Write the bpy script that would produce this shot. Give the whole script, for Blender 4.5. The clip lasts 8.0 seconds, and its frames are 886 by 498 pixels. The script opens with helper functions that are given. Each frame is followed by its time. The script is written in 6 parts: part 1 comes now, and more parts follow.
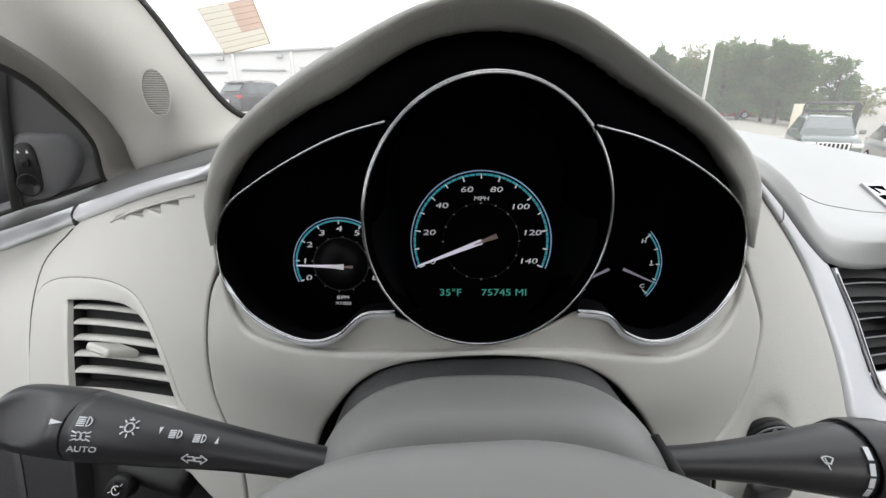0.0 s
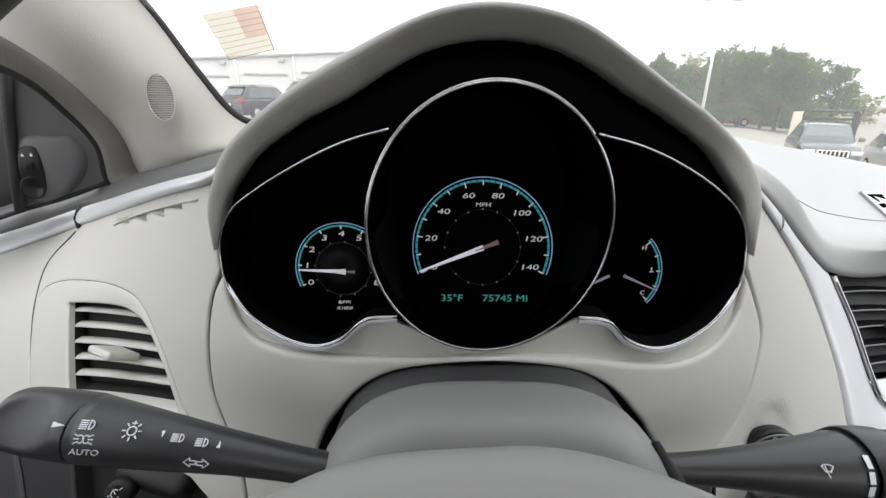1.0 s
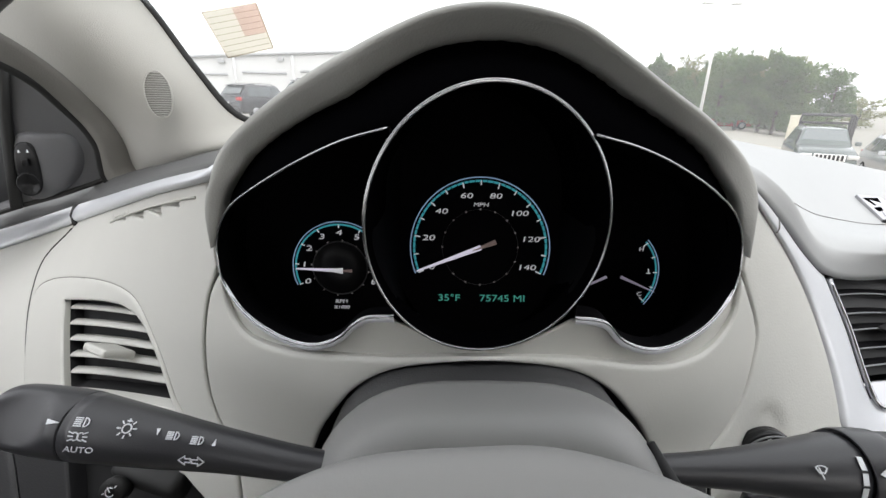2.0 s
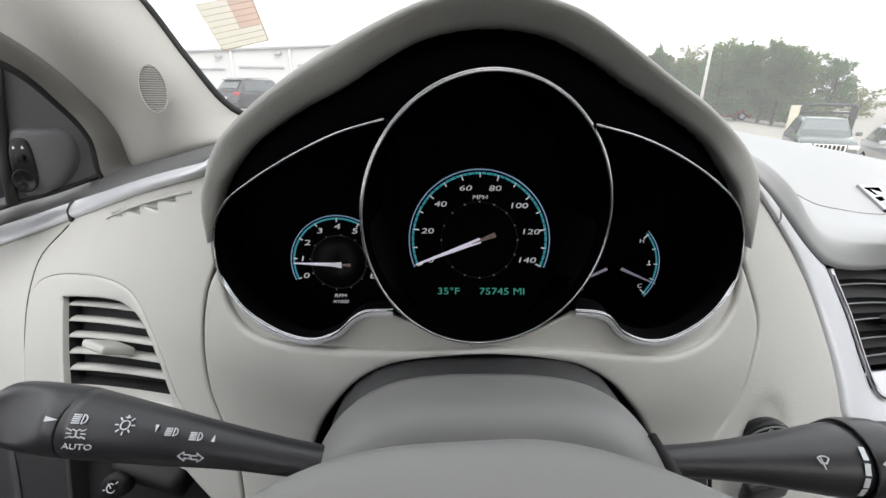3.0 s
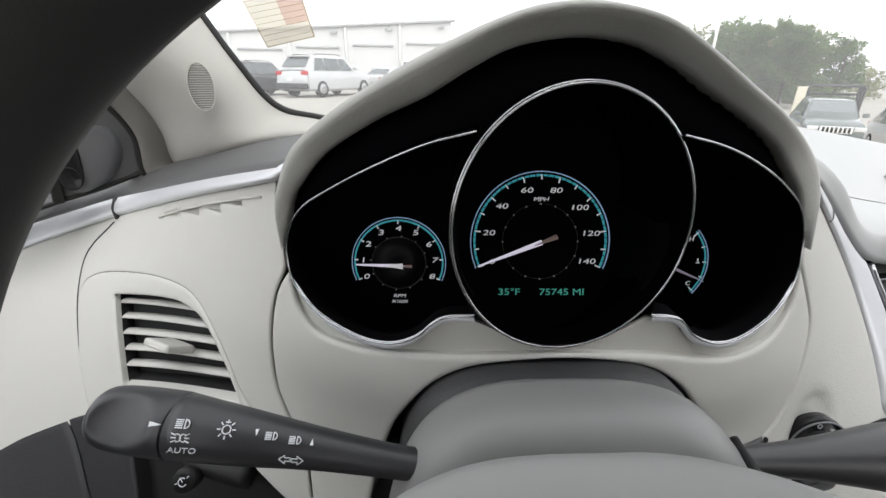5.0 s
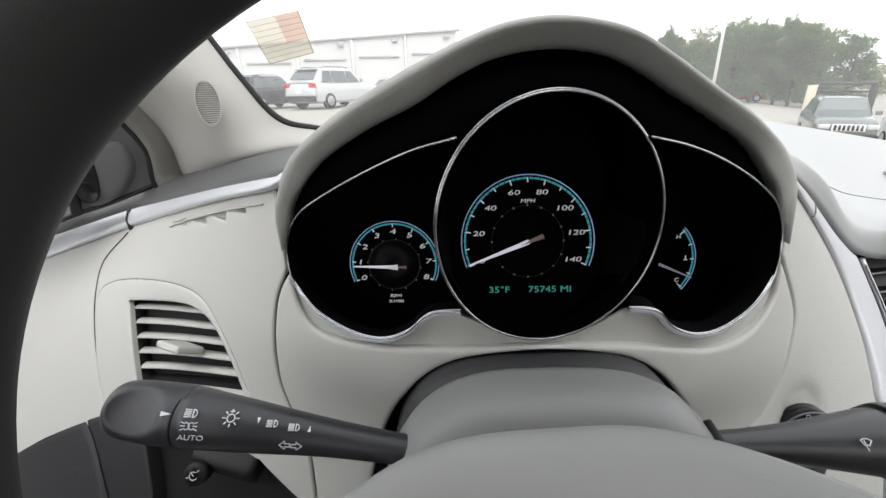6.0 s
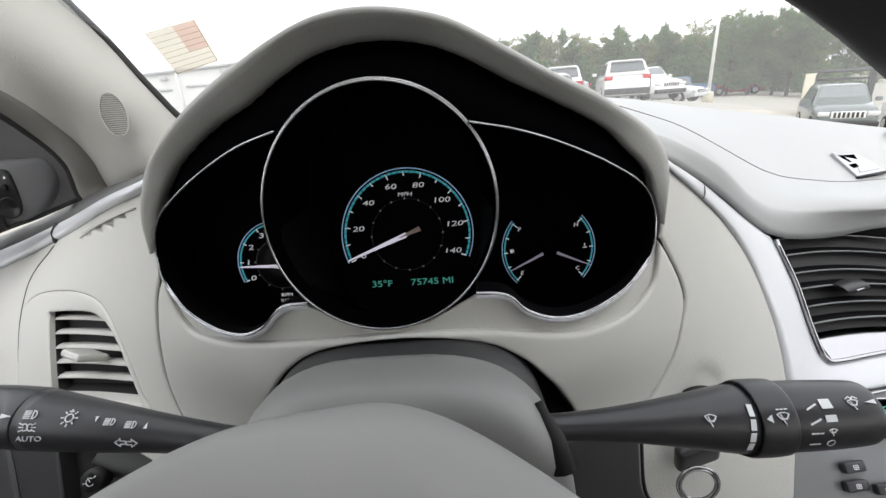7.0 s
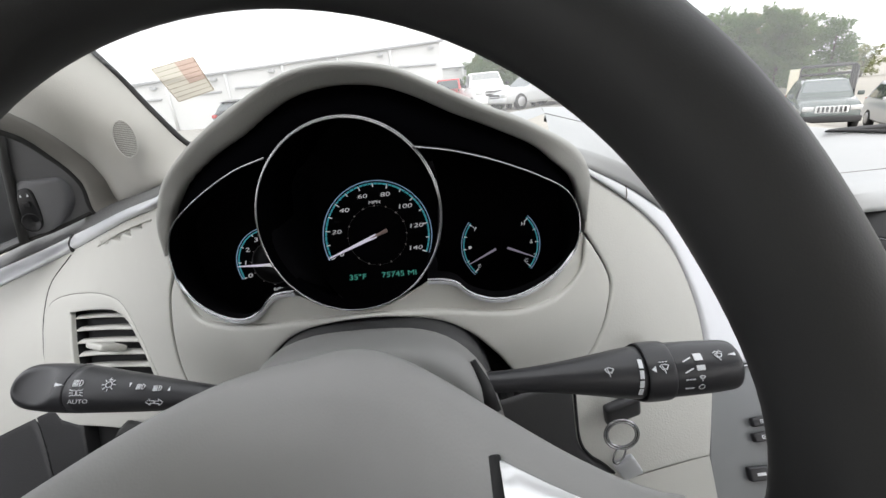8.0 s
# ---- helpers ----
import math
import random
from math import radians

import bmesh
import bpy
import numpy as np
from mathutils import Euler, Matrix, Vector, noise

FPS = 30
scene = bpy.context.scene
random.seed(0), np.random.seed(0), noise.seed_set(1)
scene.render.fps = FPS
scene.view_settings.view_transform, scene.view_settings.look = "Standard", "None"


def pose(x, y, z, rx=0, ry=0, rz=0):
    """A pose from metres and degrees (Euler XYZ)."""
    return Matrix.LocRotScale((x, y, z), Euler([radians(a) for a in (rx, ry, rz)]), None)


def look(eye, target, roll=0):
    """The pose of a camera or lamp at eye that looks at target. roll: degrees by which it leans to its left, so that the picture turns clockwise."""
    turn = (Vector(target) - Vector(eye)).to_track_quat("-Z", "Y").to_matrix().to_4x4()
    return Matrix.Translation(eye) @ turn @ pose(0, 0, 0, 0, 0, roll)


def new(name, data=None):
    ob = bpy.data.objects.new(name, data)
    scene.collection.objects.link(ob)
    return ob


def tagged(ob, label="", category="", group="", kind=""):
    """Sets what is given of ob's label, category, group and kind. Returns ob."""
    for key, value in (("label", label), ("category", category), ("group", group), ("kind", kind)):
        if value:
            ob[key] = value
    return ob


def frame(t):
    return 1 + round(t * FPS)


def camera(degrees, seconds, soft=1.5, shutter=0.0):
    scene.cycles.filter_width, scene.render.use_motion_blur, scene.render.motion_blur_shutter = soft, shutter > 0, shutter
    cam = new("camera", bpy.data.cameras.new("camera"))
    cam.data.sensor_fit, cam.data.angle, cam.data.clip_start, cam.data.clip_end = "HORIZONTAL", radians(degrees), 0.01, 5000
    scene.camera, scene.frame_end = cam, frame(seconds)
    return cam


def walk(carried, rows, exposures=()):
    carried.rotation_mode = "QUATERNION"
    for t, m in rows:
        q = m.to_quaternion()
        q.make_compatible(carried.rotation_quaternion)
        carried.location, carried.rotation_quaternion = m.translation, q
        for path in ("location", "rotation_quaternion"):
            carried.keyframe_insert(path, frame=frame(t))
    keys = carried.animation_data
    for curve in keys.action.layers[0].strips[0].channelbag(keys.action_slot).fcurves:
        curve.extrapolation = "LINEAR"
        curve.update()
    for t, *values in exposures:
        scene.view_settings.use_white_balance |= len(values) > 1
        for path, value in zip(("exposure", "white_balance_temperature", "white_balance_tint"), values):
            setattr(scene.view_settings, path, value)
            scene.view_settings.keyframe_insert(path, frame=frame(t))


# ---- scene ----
cam = camera(92.0, 8.0)
PATH = [
    (0, (0.0000, 0.0000, 1.0800), (-0.0000, 0.9397, 0.7380), 0.00),
    (0.5, (-0.0007, -0.0016, 1.0811), (0.0046, 0.9426, 0.7517), 0.67),
    (1, (-0.0013, -0.0013, 1.0812), (-0.0009, 0.9420, 0.7495), 0.40),
    (1.5, (-0.0013, -0.0021, 1.0812), (0.0051, 0.9430, 0.7545), 1.06),
    (3, (-0.0005, 0.0004, 1.0796), (0.0053, 0.9392, 0.7353), 0.45),
    (3.5, (-0.0001, 0.0006, 1.0798), (0.0103, 0.9392, 0.7348), 0.23),
    (4, (0.0007, 0.0009, 1.0800), (0.0157, 0.9395, 0.7353), -0.30),
    (4.5, (-0.0050, -0.0005, 1.0802), (0.0090, 0.9327, 0.7211), -0.69),
    (4.7, (-0.0246, 0.0016, 1.0862), (-0.0140, 0.9301, 0.7149), -0.15),
    (5.8, (-0.0550, -0.0068, 1.0961), (-0.0664, 0.9165, 0.7124), -0.15),
    (6, (-0.0306, -0.0152, 1.0937), (-0.0489, 0.9167, 0.7314), -1.36),
    (6.5, (0.0278, -0.0274, 1.0907), (0.0042, 0.9100, 0.7434), -2.68),
    (7, (0.0625, -0.0195, 1.0821), (0.0325, 0.9172, 0.7331), -4.11),
    (7.5, (0.0673, -0.0193, 1.0824), (0.0377, 0.9170, 0.7325), -4.19),
    (8, (0.0918, -0.0839, 1.0984), (0.0740, 0.8551, 0.7549), -5.40),
]
walk(cam, [(t, look(eye, target, roll)) for t, eye, target, roll in PATH])

# ---- light ----
world = bpy.data.worlds.new("overcast_sky")
scene.world = world
world.use_nodes = True
wn = world.node_tree.nodes
sky = wn.new("ShaderNodeTexSky")
sky.sky_type = 'NISHITA'
sky.sun_disc = False
sky.sun_elevation = radians(42)
sky.sun_rotation = radians(160)
sky.dust_density = 4.0
sky.air_density = 1.0
haze = wn.new("ShaderNodeMix")
haze.data_type = 'RGBA'
haze.inputs[0].default_value = 0.8
haze.inputs[7].default_value = (9.2, 9.15, 9.2, 1)
world.node_tree.links.new(sky.outputs[0], haze.inputs[6])
world.node_tree.links.new(haze.outputs[2], wn["Background"].inputs[0])
wn["Background"].inputs[1].default_value = 0.15
sun_data = bpy.data.lights.new("sun", 'SUN')
sun_data.energy = 0.5
sun_data.angle = radians(30)
sun_data.color = (1.0, 0.97, 0.93)
sun = new("sun", sun_data)
sun.matrix_world = look((0, 0, 10), (-3, 6, 0))
scene.view_settings.exposure = 0.88


# ---- materials ----
def material(name, color, rough=0.5, metal=0.0, vary=0.08, scale=40.0, bump=0.0, bump_scale=600.0, coat=0.0, spec=0.5, stain=0.06):
    m = bpy.data.materials.new(name)
    m.use_nodes = True
    nt = m.node_tree
    b = nt.nodes["Principled BSDF"]
    b.inputs["Roughness"].default_value = rough
    b.inputs["Metallic"].default_value = metal
    b.inputs["Coat Weight"].default_value = coat
    b.inputs["Specular IOR Level"].default_value = spec
    co = nt.nodes.new("ShaderNodeTexCoord")
    fine = nt.nodes.new("ShaderNodeTexNoise")
    fine.inputs["Scale"].default_value = scale
    fine.inputs["Detail"].default_value = 6
    broad = nt.nodes.new("ShaderNodeTexNoise")
    broad.inputs["Scale"].default_value = scale / 9
    broad.inputs["Detail"].default_value = 3
    nt.links.new(co.outputs["Object"], fine.inputs["Vector"])
    nt.links.new(co.outputs["Object"], broad.inputs["Vector"])
    both = nt.nodes.new("ShaderNodeMath")
    both.operation = 'MULTIPLY_ADD'
    both.inputs[1].default_value = vary
    nt.links.new(fine.outputs["Fac"], both.inputs[0])
    b2 = nt.nodes.new("ShaderNodeMath")
    b2.operation = 'MULTIPLY_ADD'
    b2.inputs[1].default_value = stain
    b2.inputs[2].default_value = 1.0 - vary / 2 - stain / 2
    nt.links.new(broad.outputs["Fac"], b2.inputs[0])
    nt.links.new(b2.outputs[0], both.inputs[2])
    hsv = nt.nodes.new("ShaderNodeHueSaturation")
    hsv.inputs["Color"].default_value = (*color, 1)
    nt.links.new(both.outputs[0], hsv.inputs["Value"])
    nt.links.new(hsv.outputs[0], b.inputs["Base Color"])
    rv = nt.nodes.new("ShaderNodeMapRange")
    rv.inputs[3].default_value = max(0.02, rough - 0.06)
    rv.inputs[4].default_value = min(1.0, rough + 0.06)
    nt.links.new(broad.outputs["Fac"], rv.inputs[0])
    nt.links.new(rv.outputs[0], b.inputs["Roughness"])
    if bump:
        vor = nt.nodes.new("ShaderNodeTexVoronoi")
        vor.feature = 'SMOOTH_F1'
        vor.inputs["Scale"].default_value = bump_scale
        nt.links.new(co.outputs["Object"], vor.inputs["Vector"])
        bn = nt.nodes.new("ShaderNodeBump")
        bn.inputs["Strength"].default_value = bump
        bn.inputs["Distance"].default_value = 0.0006
        nt.links.new(vor.outputs["Distance"], bn.inputs["Height"])
        nt.links.new(bn.outputs[0], b.inputs["Normal"])
    return m


def glowing(name, color, strength):
    m = bpy.data.materials.new(name)
    m.use_nodes = True
    b = m.node_tree.nodes["Principled BSDF"]
    b.inputs["Base Color"].default_value = (*[c * 0.5 for c in color], 1)
    b.inputs["Emission Color"].default_value = (*color, 1)
    b.inputs["Emission Strength"].default_value = strength
    b.inputs["Roughness"].default_value = 0.5
    return m


def clear_glass(name, tint=(1, 1, 1), gloss=1.0, veil=0.0):
    m = bpy.data.materials.new(name)
    m.use_nodes = True
    nt = m.node_tree
    nt.nodes.remove(nt.nodes["Principled BSDF"])
    tr = nt.nodes.new("ShaderNodeBsdfTransparent")
    tr.inputs[0].default_value = (*tint, 1)
    gl = nt.nodes.new("ShaderNodeBsdfGlossy")
    gl.inputs["Roughness"].default_value = 0.03
    fr = nt.nodes.new("ShaderNodeFresnel")
    fr.inputs["IOR"].default_value = 1.3
    k = nt.nodes.new("ShaderNodeMath")
    k.operation = 'MULTIPLY'
    k.inputs[1].default_value = gloss
    mix = nt.nodes.new("ShaderNodeMixShader")
    nt.links.new(fr.outputs[0], k.inputs[0])
    nt.links.new(k.outputs[0], mix.inputs[0])
    nt.links.new(tr.outputs[0], mix.inputs[1])
    nt.links.new(gl.outputs[0], mix.inputs[2])
    # pale translucent veil painted in for glare and haze over the outdoors
    film = nt.nodes.new("ShaderNodeBsdfTranslucent")
    film.inputs[0].default_value = (0.9, 0.9, 0.9, 1)
    veil_mix = nt.nodes.new("ShaderNodeMixShader")
    veil_mix.inputs[0].default_value = veil
    nt.links.new(mix.outputs[0], veil_mix.inputs[1])
    nt.links.new(film.outputs[0], veil_mix.inputs[2])
    nt.links.new(veil_mix.outputs[0], nt.nodes["Material Output"].inputs[0])
    return m


def sheer(name, color, clear):
    """A thin printed film that daylight shines through."""
    m = bpy.data.materials.new(name)
    m.use_nodes = True
    nt = m.node_tree
    nt.nodes.remove(nt.nodes["Principled BSDF"])
    a = nt.nodes.new("ShaderNodeBsdfTransparent")
    a.inputs[0].default_value = (*color, 1)
    b = nt.nodes.new("ShaderNodeBsdfTranslucent")
    b.inputs[0].default_value = (*color, 1)
    mix = nt.nodes.new("ShaderNodeMixShader")
    mix.inputs[0].default_value = 1 - clear
    nt.links.new(a.outputs[0], mix.inputs[1])
    nt.links.new(b.outputs[0], mix.inputs[2])
    nt.links.new(mix.outputs[0], nt.nodes["Material Output"].inputs[0])
    return m


CREAM = material("cream_plastic", (0.555, 0.551, 0.519), 0.5, bump=0.12, bump_scale=900, vary=0.04)
CREAM_GRAIN = material("grained_cream_vinyl", (0.545, 0.542, 0.512), 0.5, bump=0.30, bump_scale=620, vary=0.05)
SEAL = material("grey_brown_door_seal", (0.20, 0.192, 0.178), 0.8, bump=0.3, bump_scale=900)
PAD = material("pale_grey_vinyl_pad", (0.398, 0.404, 0.408), 0.5, bump=0.16, bump_scale=700, vary=0.04)
HOOD = material("grey_grained_hood", (0.345, 0.344, 0.325), 0.5, bump=0.22, bump_scale=1000, vary=0.06)
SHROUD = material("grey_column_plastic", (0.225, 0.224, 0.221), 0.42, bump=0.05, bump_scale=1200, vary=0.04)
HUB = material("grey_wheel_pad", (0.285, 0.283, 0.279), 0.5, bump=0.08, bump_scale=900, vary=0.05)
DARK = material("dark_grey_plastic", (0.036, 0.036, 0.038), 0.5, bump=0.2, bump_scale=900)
DOOR_GREY = material("dark_grey_door_trim", (0.10, 0.10, 0.105), 0.5, bump=0.3, bump_scale=800)
STALK = material("charcoal_switch_plastic", (0.031, 0.031, 0.035), 0.36, vary=0.1, bump=0.08, bump_scale=1500)
LEATHER = material("dark_rim_leather", (0.020, 0.020, 0.0205), 0.55, spec=0.42, bump=0.05, bump_scale=1500)
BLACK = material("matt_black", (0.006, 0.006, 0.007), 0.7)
GLOSS_BLACK = material("gloss_black_surround", (0.0016, 0.0016, 0.002), 0.5, spec=0.0)
FACE = material("gauge_face_black", (0.0035, 0.0033, 0.004), 0.75, spec=0.03)
CHROME = material("chrome", (0.42, 0.42, 0.435), 0.12, metal=1.0, vary=0.05)
STACK_GREY = material("grey_stack_plastic", (0.19, 0.197, 0.205), 0.4, metal=0.2)
SATIN = material("satin_silver_trim", (0.66, 0.672, 0.705), 0.34, metal=0.2, vary=0.04, scale=120)
CHROME_SATIN = material("brushed_silver_trim", (0.80, 0.80, 0.81), 0.3, metal=0.7, vary=0.03)
PILLAR = material("grey_woven_pillar_trim", (0.48, 0.473, 0.444), 0.75, bump=0.3, bump_scale=1200)
BLACK_GLOSSY = material("gloss_black_switch_plastic", (0.012, 0.012, 0.013), 0.22, spec=0.25)
SHELF = material("dark_grey_shelf_vinyl", (0.098, 0.098, 0.100), 0.55, bump=0.45, bump_scale=700, vary=0.06)
BOLSTER = material("charcoal_bolster_plastic", (0.021, 0.021, 0.023), 0.55, bump=0.3, bump_scale=800)
GRILLE_WELL = material("shaded_grille_backing", (0.27, 0.265, 0.245), 0.8)
RUBBER = material("black_rubber", (0.01, 0.01, 0.01), 0.6)
WHITE_MARK = material("white_printed_mark", (0.75, 0.77, 0.80), 0.5)
GLOW_WHITE = glowing("lit_white_mark", (0.80, 0.80, 0.84), 0.25)
GLOW_TEAL = glowing("lit_teal_arc", (0.06, 0.42, 0.50), 0.23)
GLOW_BLUE = glowing("lit_pale_blue_edge", (0.35, 0.50, 0.75), 0.24)
GLOW_GREEN = glowing("green_display", (0.09, 0.46, 0.37), 0.25)
NEEDLE = glowing("lit_needle", (0.75, 0.70, 0.85), 0.35)
NEEDLE_LOW = glowing("dimly_lit_needle", (0.62, 0.55, 0.72), 0.13)
GLOW_DOT = glowing("faint_dot", (0.6, 0.55, 0.55), 0.07)
# the tail is no lamp; a faint glow is put into its material
NEEDLE_DIM = glowing("faintly_glowing_needle_tail", (0.5, 0.36, 0.34), 0.07)
INNER_DISC = material("dark_grey_dial_centre", (0.010, 0.010, 0.011), 0.5, spec=0.2)
RING_GREY = material("grey_printed_ring", (0.035, 0.035, 0.04), 0.5)
GLASS = clear_glass("window_glass", (0.82, 0.84, 0.84), 0.5, 0.14)


# ---- builders ----
def thing(name, label, category, group="", kind="", at=(0, 0, 0)):
    ob = new(name)
    ob.location = at
    ob.empty_display_size = 0.02
    return tagged(ob, label, category, group, kind)


def part(name, bm, mat, parent=None, label="", smooth=True):
    me = bpy.data.meshes.new(name)
    bm.normal_update()
    bm.to_mesh(me)
    bm.free()
    for p in me.polygons:
        p.use_smooth = smooth
    me.materials.append(mat)
    ob = new(name, me)
    if parent is not None:
        ob.parent = parent
        ob.matrix_parent_inverse = Matrix.Translation(parent.location).inverted() if parent.parent is None else Matrix.Identity(4)
    return tagged(ob, label)


def sharp(ob, degrees=35):
    bm = bmesh.new()
    bm.from_mesh(ob.data)
    for e in bm.edges:
        if len(e.link_faces) == 2 and e.calc_face_angle(0) > radians(degrees):
            e.smooth = False
    bm.to_mesh(ob.data)
    bm.free()
    return ob


def spline(pts, n=8, closed=False):
    """Catmull-Rom through control points of any dimension."""
    p = [np.array(q, float) for q in pts]
    k = len(p)
    out = []
    for i in range(k if closed else k - 1):
        if closed:
            a, b, c, d = p[i - 1], p[i], p[(i + 1) % k], p[(i + 2) % k]
        else:
            b, c = p[i], p[i + 1]
            a = p[i - 1] if i else 2 * b - c
            d = p[i + 2] if i + 2 < k else 2 * c - b
        for j in range(n):
            t = j / n
            out.append(0.5 * (2 * b + (c - a) * t + (2 * a - 5 * b + 4 * c - d) * t * t + (3 * b - a - 3 * c + d) * t ** 3))
    if not closed:
        out.append(p[-1])
    return out


def dash_y(x, z):
    """The front of the dashboard: a bowed shell, deeper towards both ends."""
    u, v = x - 0.024, z - 1.0
    return 0.203 + 0.045 * u + 2.538 * u * u + 0.04 * v - 0.081 * v * v + 0.129 * u * v + 5.141 * u * u * v - 2.006 * abs(u) ** 3


def on_dash(x, z, proud=0.0):
    return (x, dash_y(x, z) - proud, z)


def loft(curves, closed_u=False, closed_v=False):
    """A skin over curves with the same number of points."""
    bm = bmesh.new()
    rows = [[bm.verts.new(tuple(q)) for q in c] for c in curves]
    nr, nc = len(rows), len(rows[0])
    for i in range(nr if closed_v else nr - 1):
        a, b = rows[i], rows[(i + 1) % nr]
        for j in range(nc if closed_u else nc - 1):
            k = (j + 1) % nc
            try:
                bm.faces.new((a[j], a[k], b[k], b[j]))
            except ValueError:
                pass
    return bm


def sweep(path, radii, segs=12, closed=False, flat=1.0, cap=True, up=(0, 0, 1)):
    """A tube along a path; flat squashes it along the up direction."""
    bm = bmesh.new()
    p = [Vector(tuple(q)) for q in path]
    n = len(p)
    radii = [float(r) for r in radii] if isinstance(radii, (list, tuple)) else [float(radii)] * n
    rings = []
    for i in range(n):
        a = p[i - 1] if (i or closed) else p[i]
        b = p[(i + 1) % n] if (i < n - 1 or closed) else p[i]
        d = (b - a).normalized()
        s = d.cross(Vector(up))
        s = s.normalized() if s.length > 1e-6 else Vector((1, 0, 0))
        w = s.cross(d).normalized()
        rings.append([bm.verts.new(p[i] + radii[i] * (math.cos(2 * math.pi * k / segs) * s + flat * math.sin(2 * math.pi * k / segs) * w)) for k in range(segs)])
    for i in range(n if closed else n - 1):
        a, b = rings[i], rings[(i + 1) % n]
        for k in range(segs):
            bm.faces.new((a[k], a[(k + 1) % segs], b[(k + 1) % segs], b[k]))
    if cap and not closed:
        bm.faces.new(rings[0][::-1])
        bm.faces.new(rings[-1])
    bmesh.ops.recalc_face_normals(bm, faces=bm.faces)
    return bm


def box(size, at=(0, 0, 0), bevel=0.0, segs=2, m=None):
    bm = bmesh.new()
    bmesh.ops.create_cube(bm, size=1)
    bmesh.ops.scale(bm, vec=size, verts=bm.verts)
    if bevel:
        bmesh.ops.bevel(bm, geom=bm.edges[:], offset=bevel, segments=segs, affect='EDGES', profile=0.6)
    if m is not None:
        bmesh.ops.transform(bm, matrix=m, verts=bm.verts)
    bmesh.ops.translate(bm, vec=at, verts=bm.verts)
    return bm


def inside(q, poly):
    x, z = q
    c = False
    j = len(poly) - 1
    for i in range(len(poly)):
        (xi, zi), (xj, zj) = poly[i], poly[j]
        if (zi > z) != (zj > z) and x < (xj - xi) * (z - zi) / (zj - zi) + xi:
            c = not c
        j = i
    return c


def edge_far(q, polys):
    """Distance from a point to the nearest side of the polygons."""
    best = 9.0
    x, z = q
    for poly in polys:
        a = np.array(poly)
        b = np.roll(a, -1, axis=0)
        d = b - a
        t = np.clip(((q - a) * d).sum(1) / np.maximum((d * d).sum(1), 1e-12), 0, 1)
        best = min(best, float(np.sqrt(((a + t[:, None] * d - q) ** 2).sum(1)).min()))
    return best


def panel(outline, holes=(), proud=0.0, depth=0.006, lip=0.003, step=0.008, surface=on_dash):
    """A moulded panel on the dashboard's shell, with rounded edges and a skirt behind them."""
    from mathutils.geometry import delaunay_2d_cdt
    loops = [[tuple(map(float, q)) for q in outline]] + [[tuple(map(float, q)) for q in h] for h in holes]
    def fine(lp, most):
        """The same outline with no side longer than a set length."""
        out = []
        for a, b in zip(lp, lp[1:] + lp[:1]):
            n = max(1, math.ceil(math.dist(a, b) / most))
            out += [(a[0] + (b[0] - a[0]) * i / n, a[1] + (b[1] - a[1]) * i / n) for i in range(n)]
        return out
    loops = [fine(lp, max(0.004, step * 0.5)) for lp in loops]
    pts, edges = [], []
    for lp in loops:
        k = len(pts)
        pts += [Vector(q) for q in lp]
        edges += [(k + i, k + (i + 1) % len(lp)) for i in range(len(lp))]
    def within(q):
        return inside(q, loops[0]) and not any(inside(q, h) for h in loops[1:])
    xs, zs = [q[0] for q in loops[0]], [q[1] for q in loops[0]]
    # rows of points just inside the edges carry the rounding
    for lp in loops:
        a = np.array(lp)
        d = np.roll(a, -1, axis=0) - np.roll(a, 1, axis=0)
        nrm = np.stack([-d[:, 1], d[:, 0]], 1) / np.maximum(np.linalg.norm(d, axis=1), 1e-9)[:, None]
        for f in (0.25, 0.6, 1.0):
            for s in (1, -1):
                for q in a + s * f * lip * nrm:
                    if within(tuple(q)) and edge_far(q, loops) > f * lip * 0.8:
                        pts.append(Vector(q))
    for x in np.arange(min(xs), max(xs), step):
        for z in np.arange(min(zs), max(zs), step):
            q = (x + 0.0007, z + 0.0003)
            if within(q) and edge_far(np.array(q), loops) > lip * 1.5:
                pts.append(Vector(q))
    verts, _, tris, _, _, _ = delaunay_2d_cdt(pts, edges, [], 0, 1e-6)
    bm = bmesh.new()
    made = []
    for v in verts:
        far = edge_far(np.array(v), loops)
        k = max(0.0, 1 - far / lip)
        drop = lip * 0.7 * (1 - math.sqrt(max(0.0, 1 - k * k)))
        made.append(bm.verts.new(surface(v[0], v[1], proud - drop)))
    for t in tris:
        c = (verts[t[0]] + verts[t[1]] + verts[t[2]]) / 3
        if within((c[0], c[1])):
            bm.faces.new([made[i] for i in t])
    for v in [v for v in bm.verts if not v.link_faces]:
        bm.verts.remove(v)
    bmesh.ops.recalc_face_normals(bm, faces=bm.faces)
    if sum(f.normal.y * f.calc_area() for f in bm.faces) > 0:
        bmesh.ops.reverse_faces(bm, faces=bm.faces)
    rim = [e for e in bm.edges if len(e.link_faces) == 1]
    for e in rim:
        e.smooth = False
    got = bmesh.ops.extrude_edge_only(bm, edges=rim)
    bmesh.ops.translate(bm, vec=(0, depth, 0), verts=[v for v in got["geom"] if isinstance(v, bmesh.types.BMVert)])
    return bm


def joined(*bms):
    """Several meshes in one."""
    out = bmesh.new()
    for b in bms:
        me = bpy.data.meshes.new("tmp")
        b.to_mesh(me)
        b.free()
        out.from_mesh(me)
        bpy.data.meshes.remove(me)
    return out


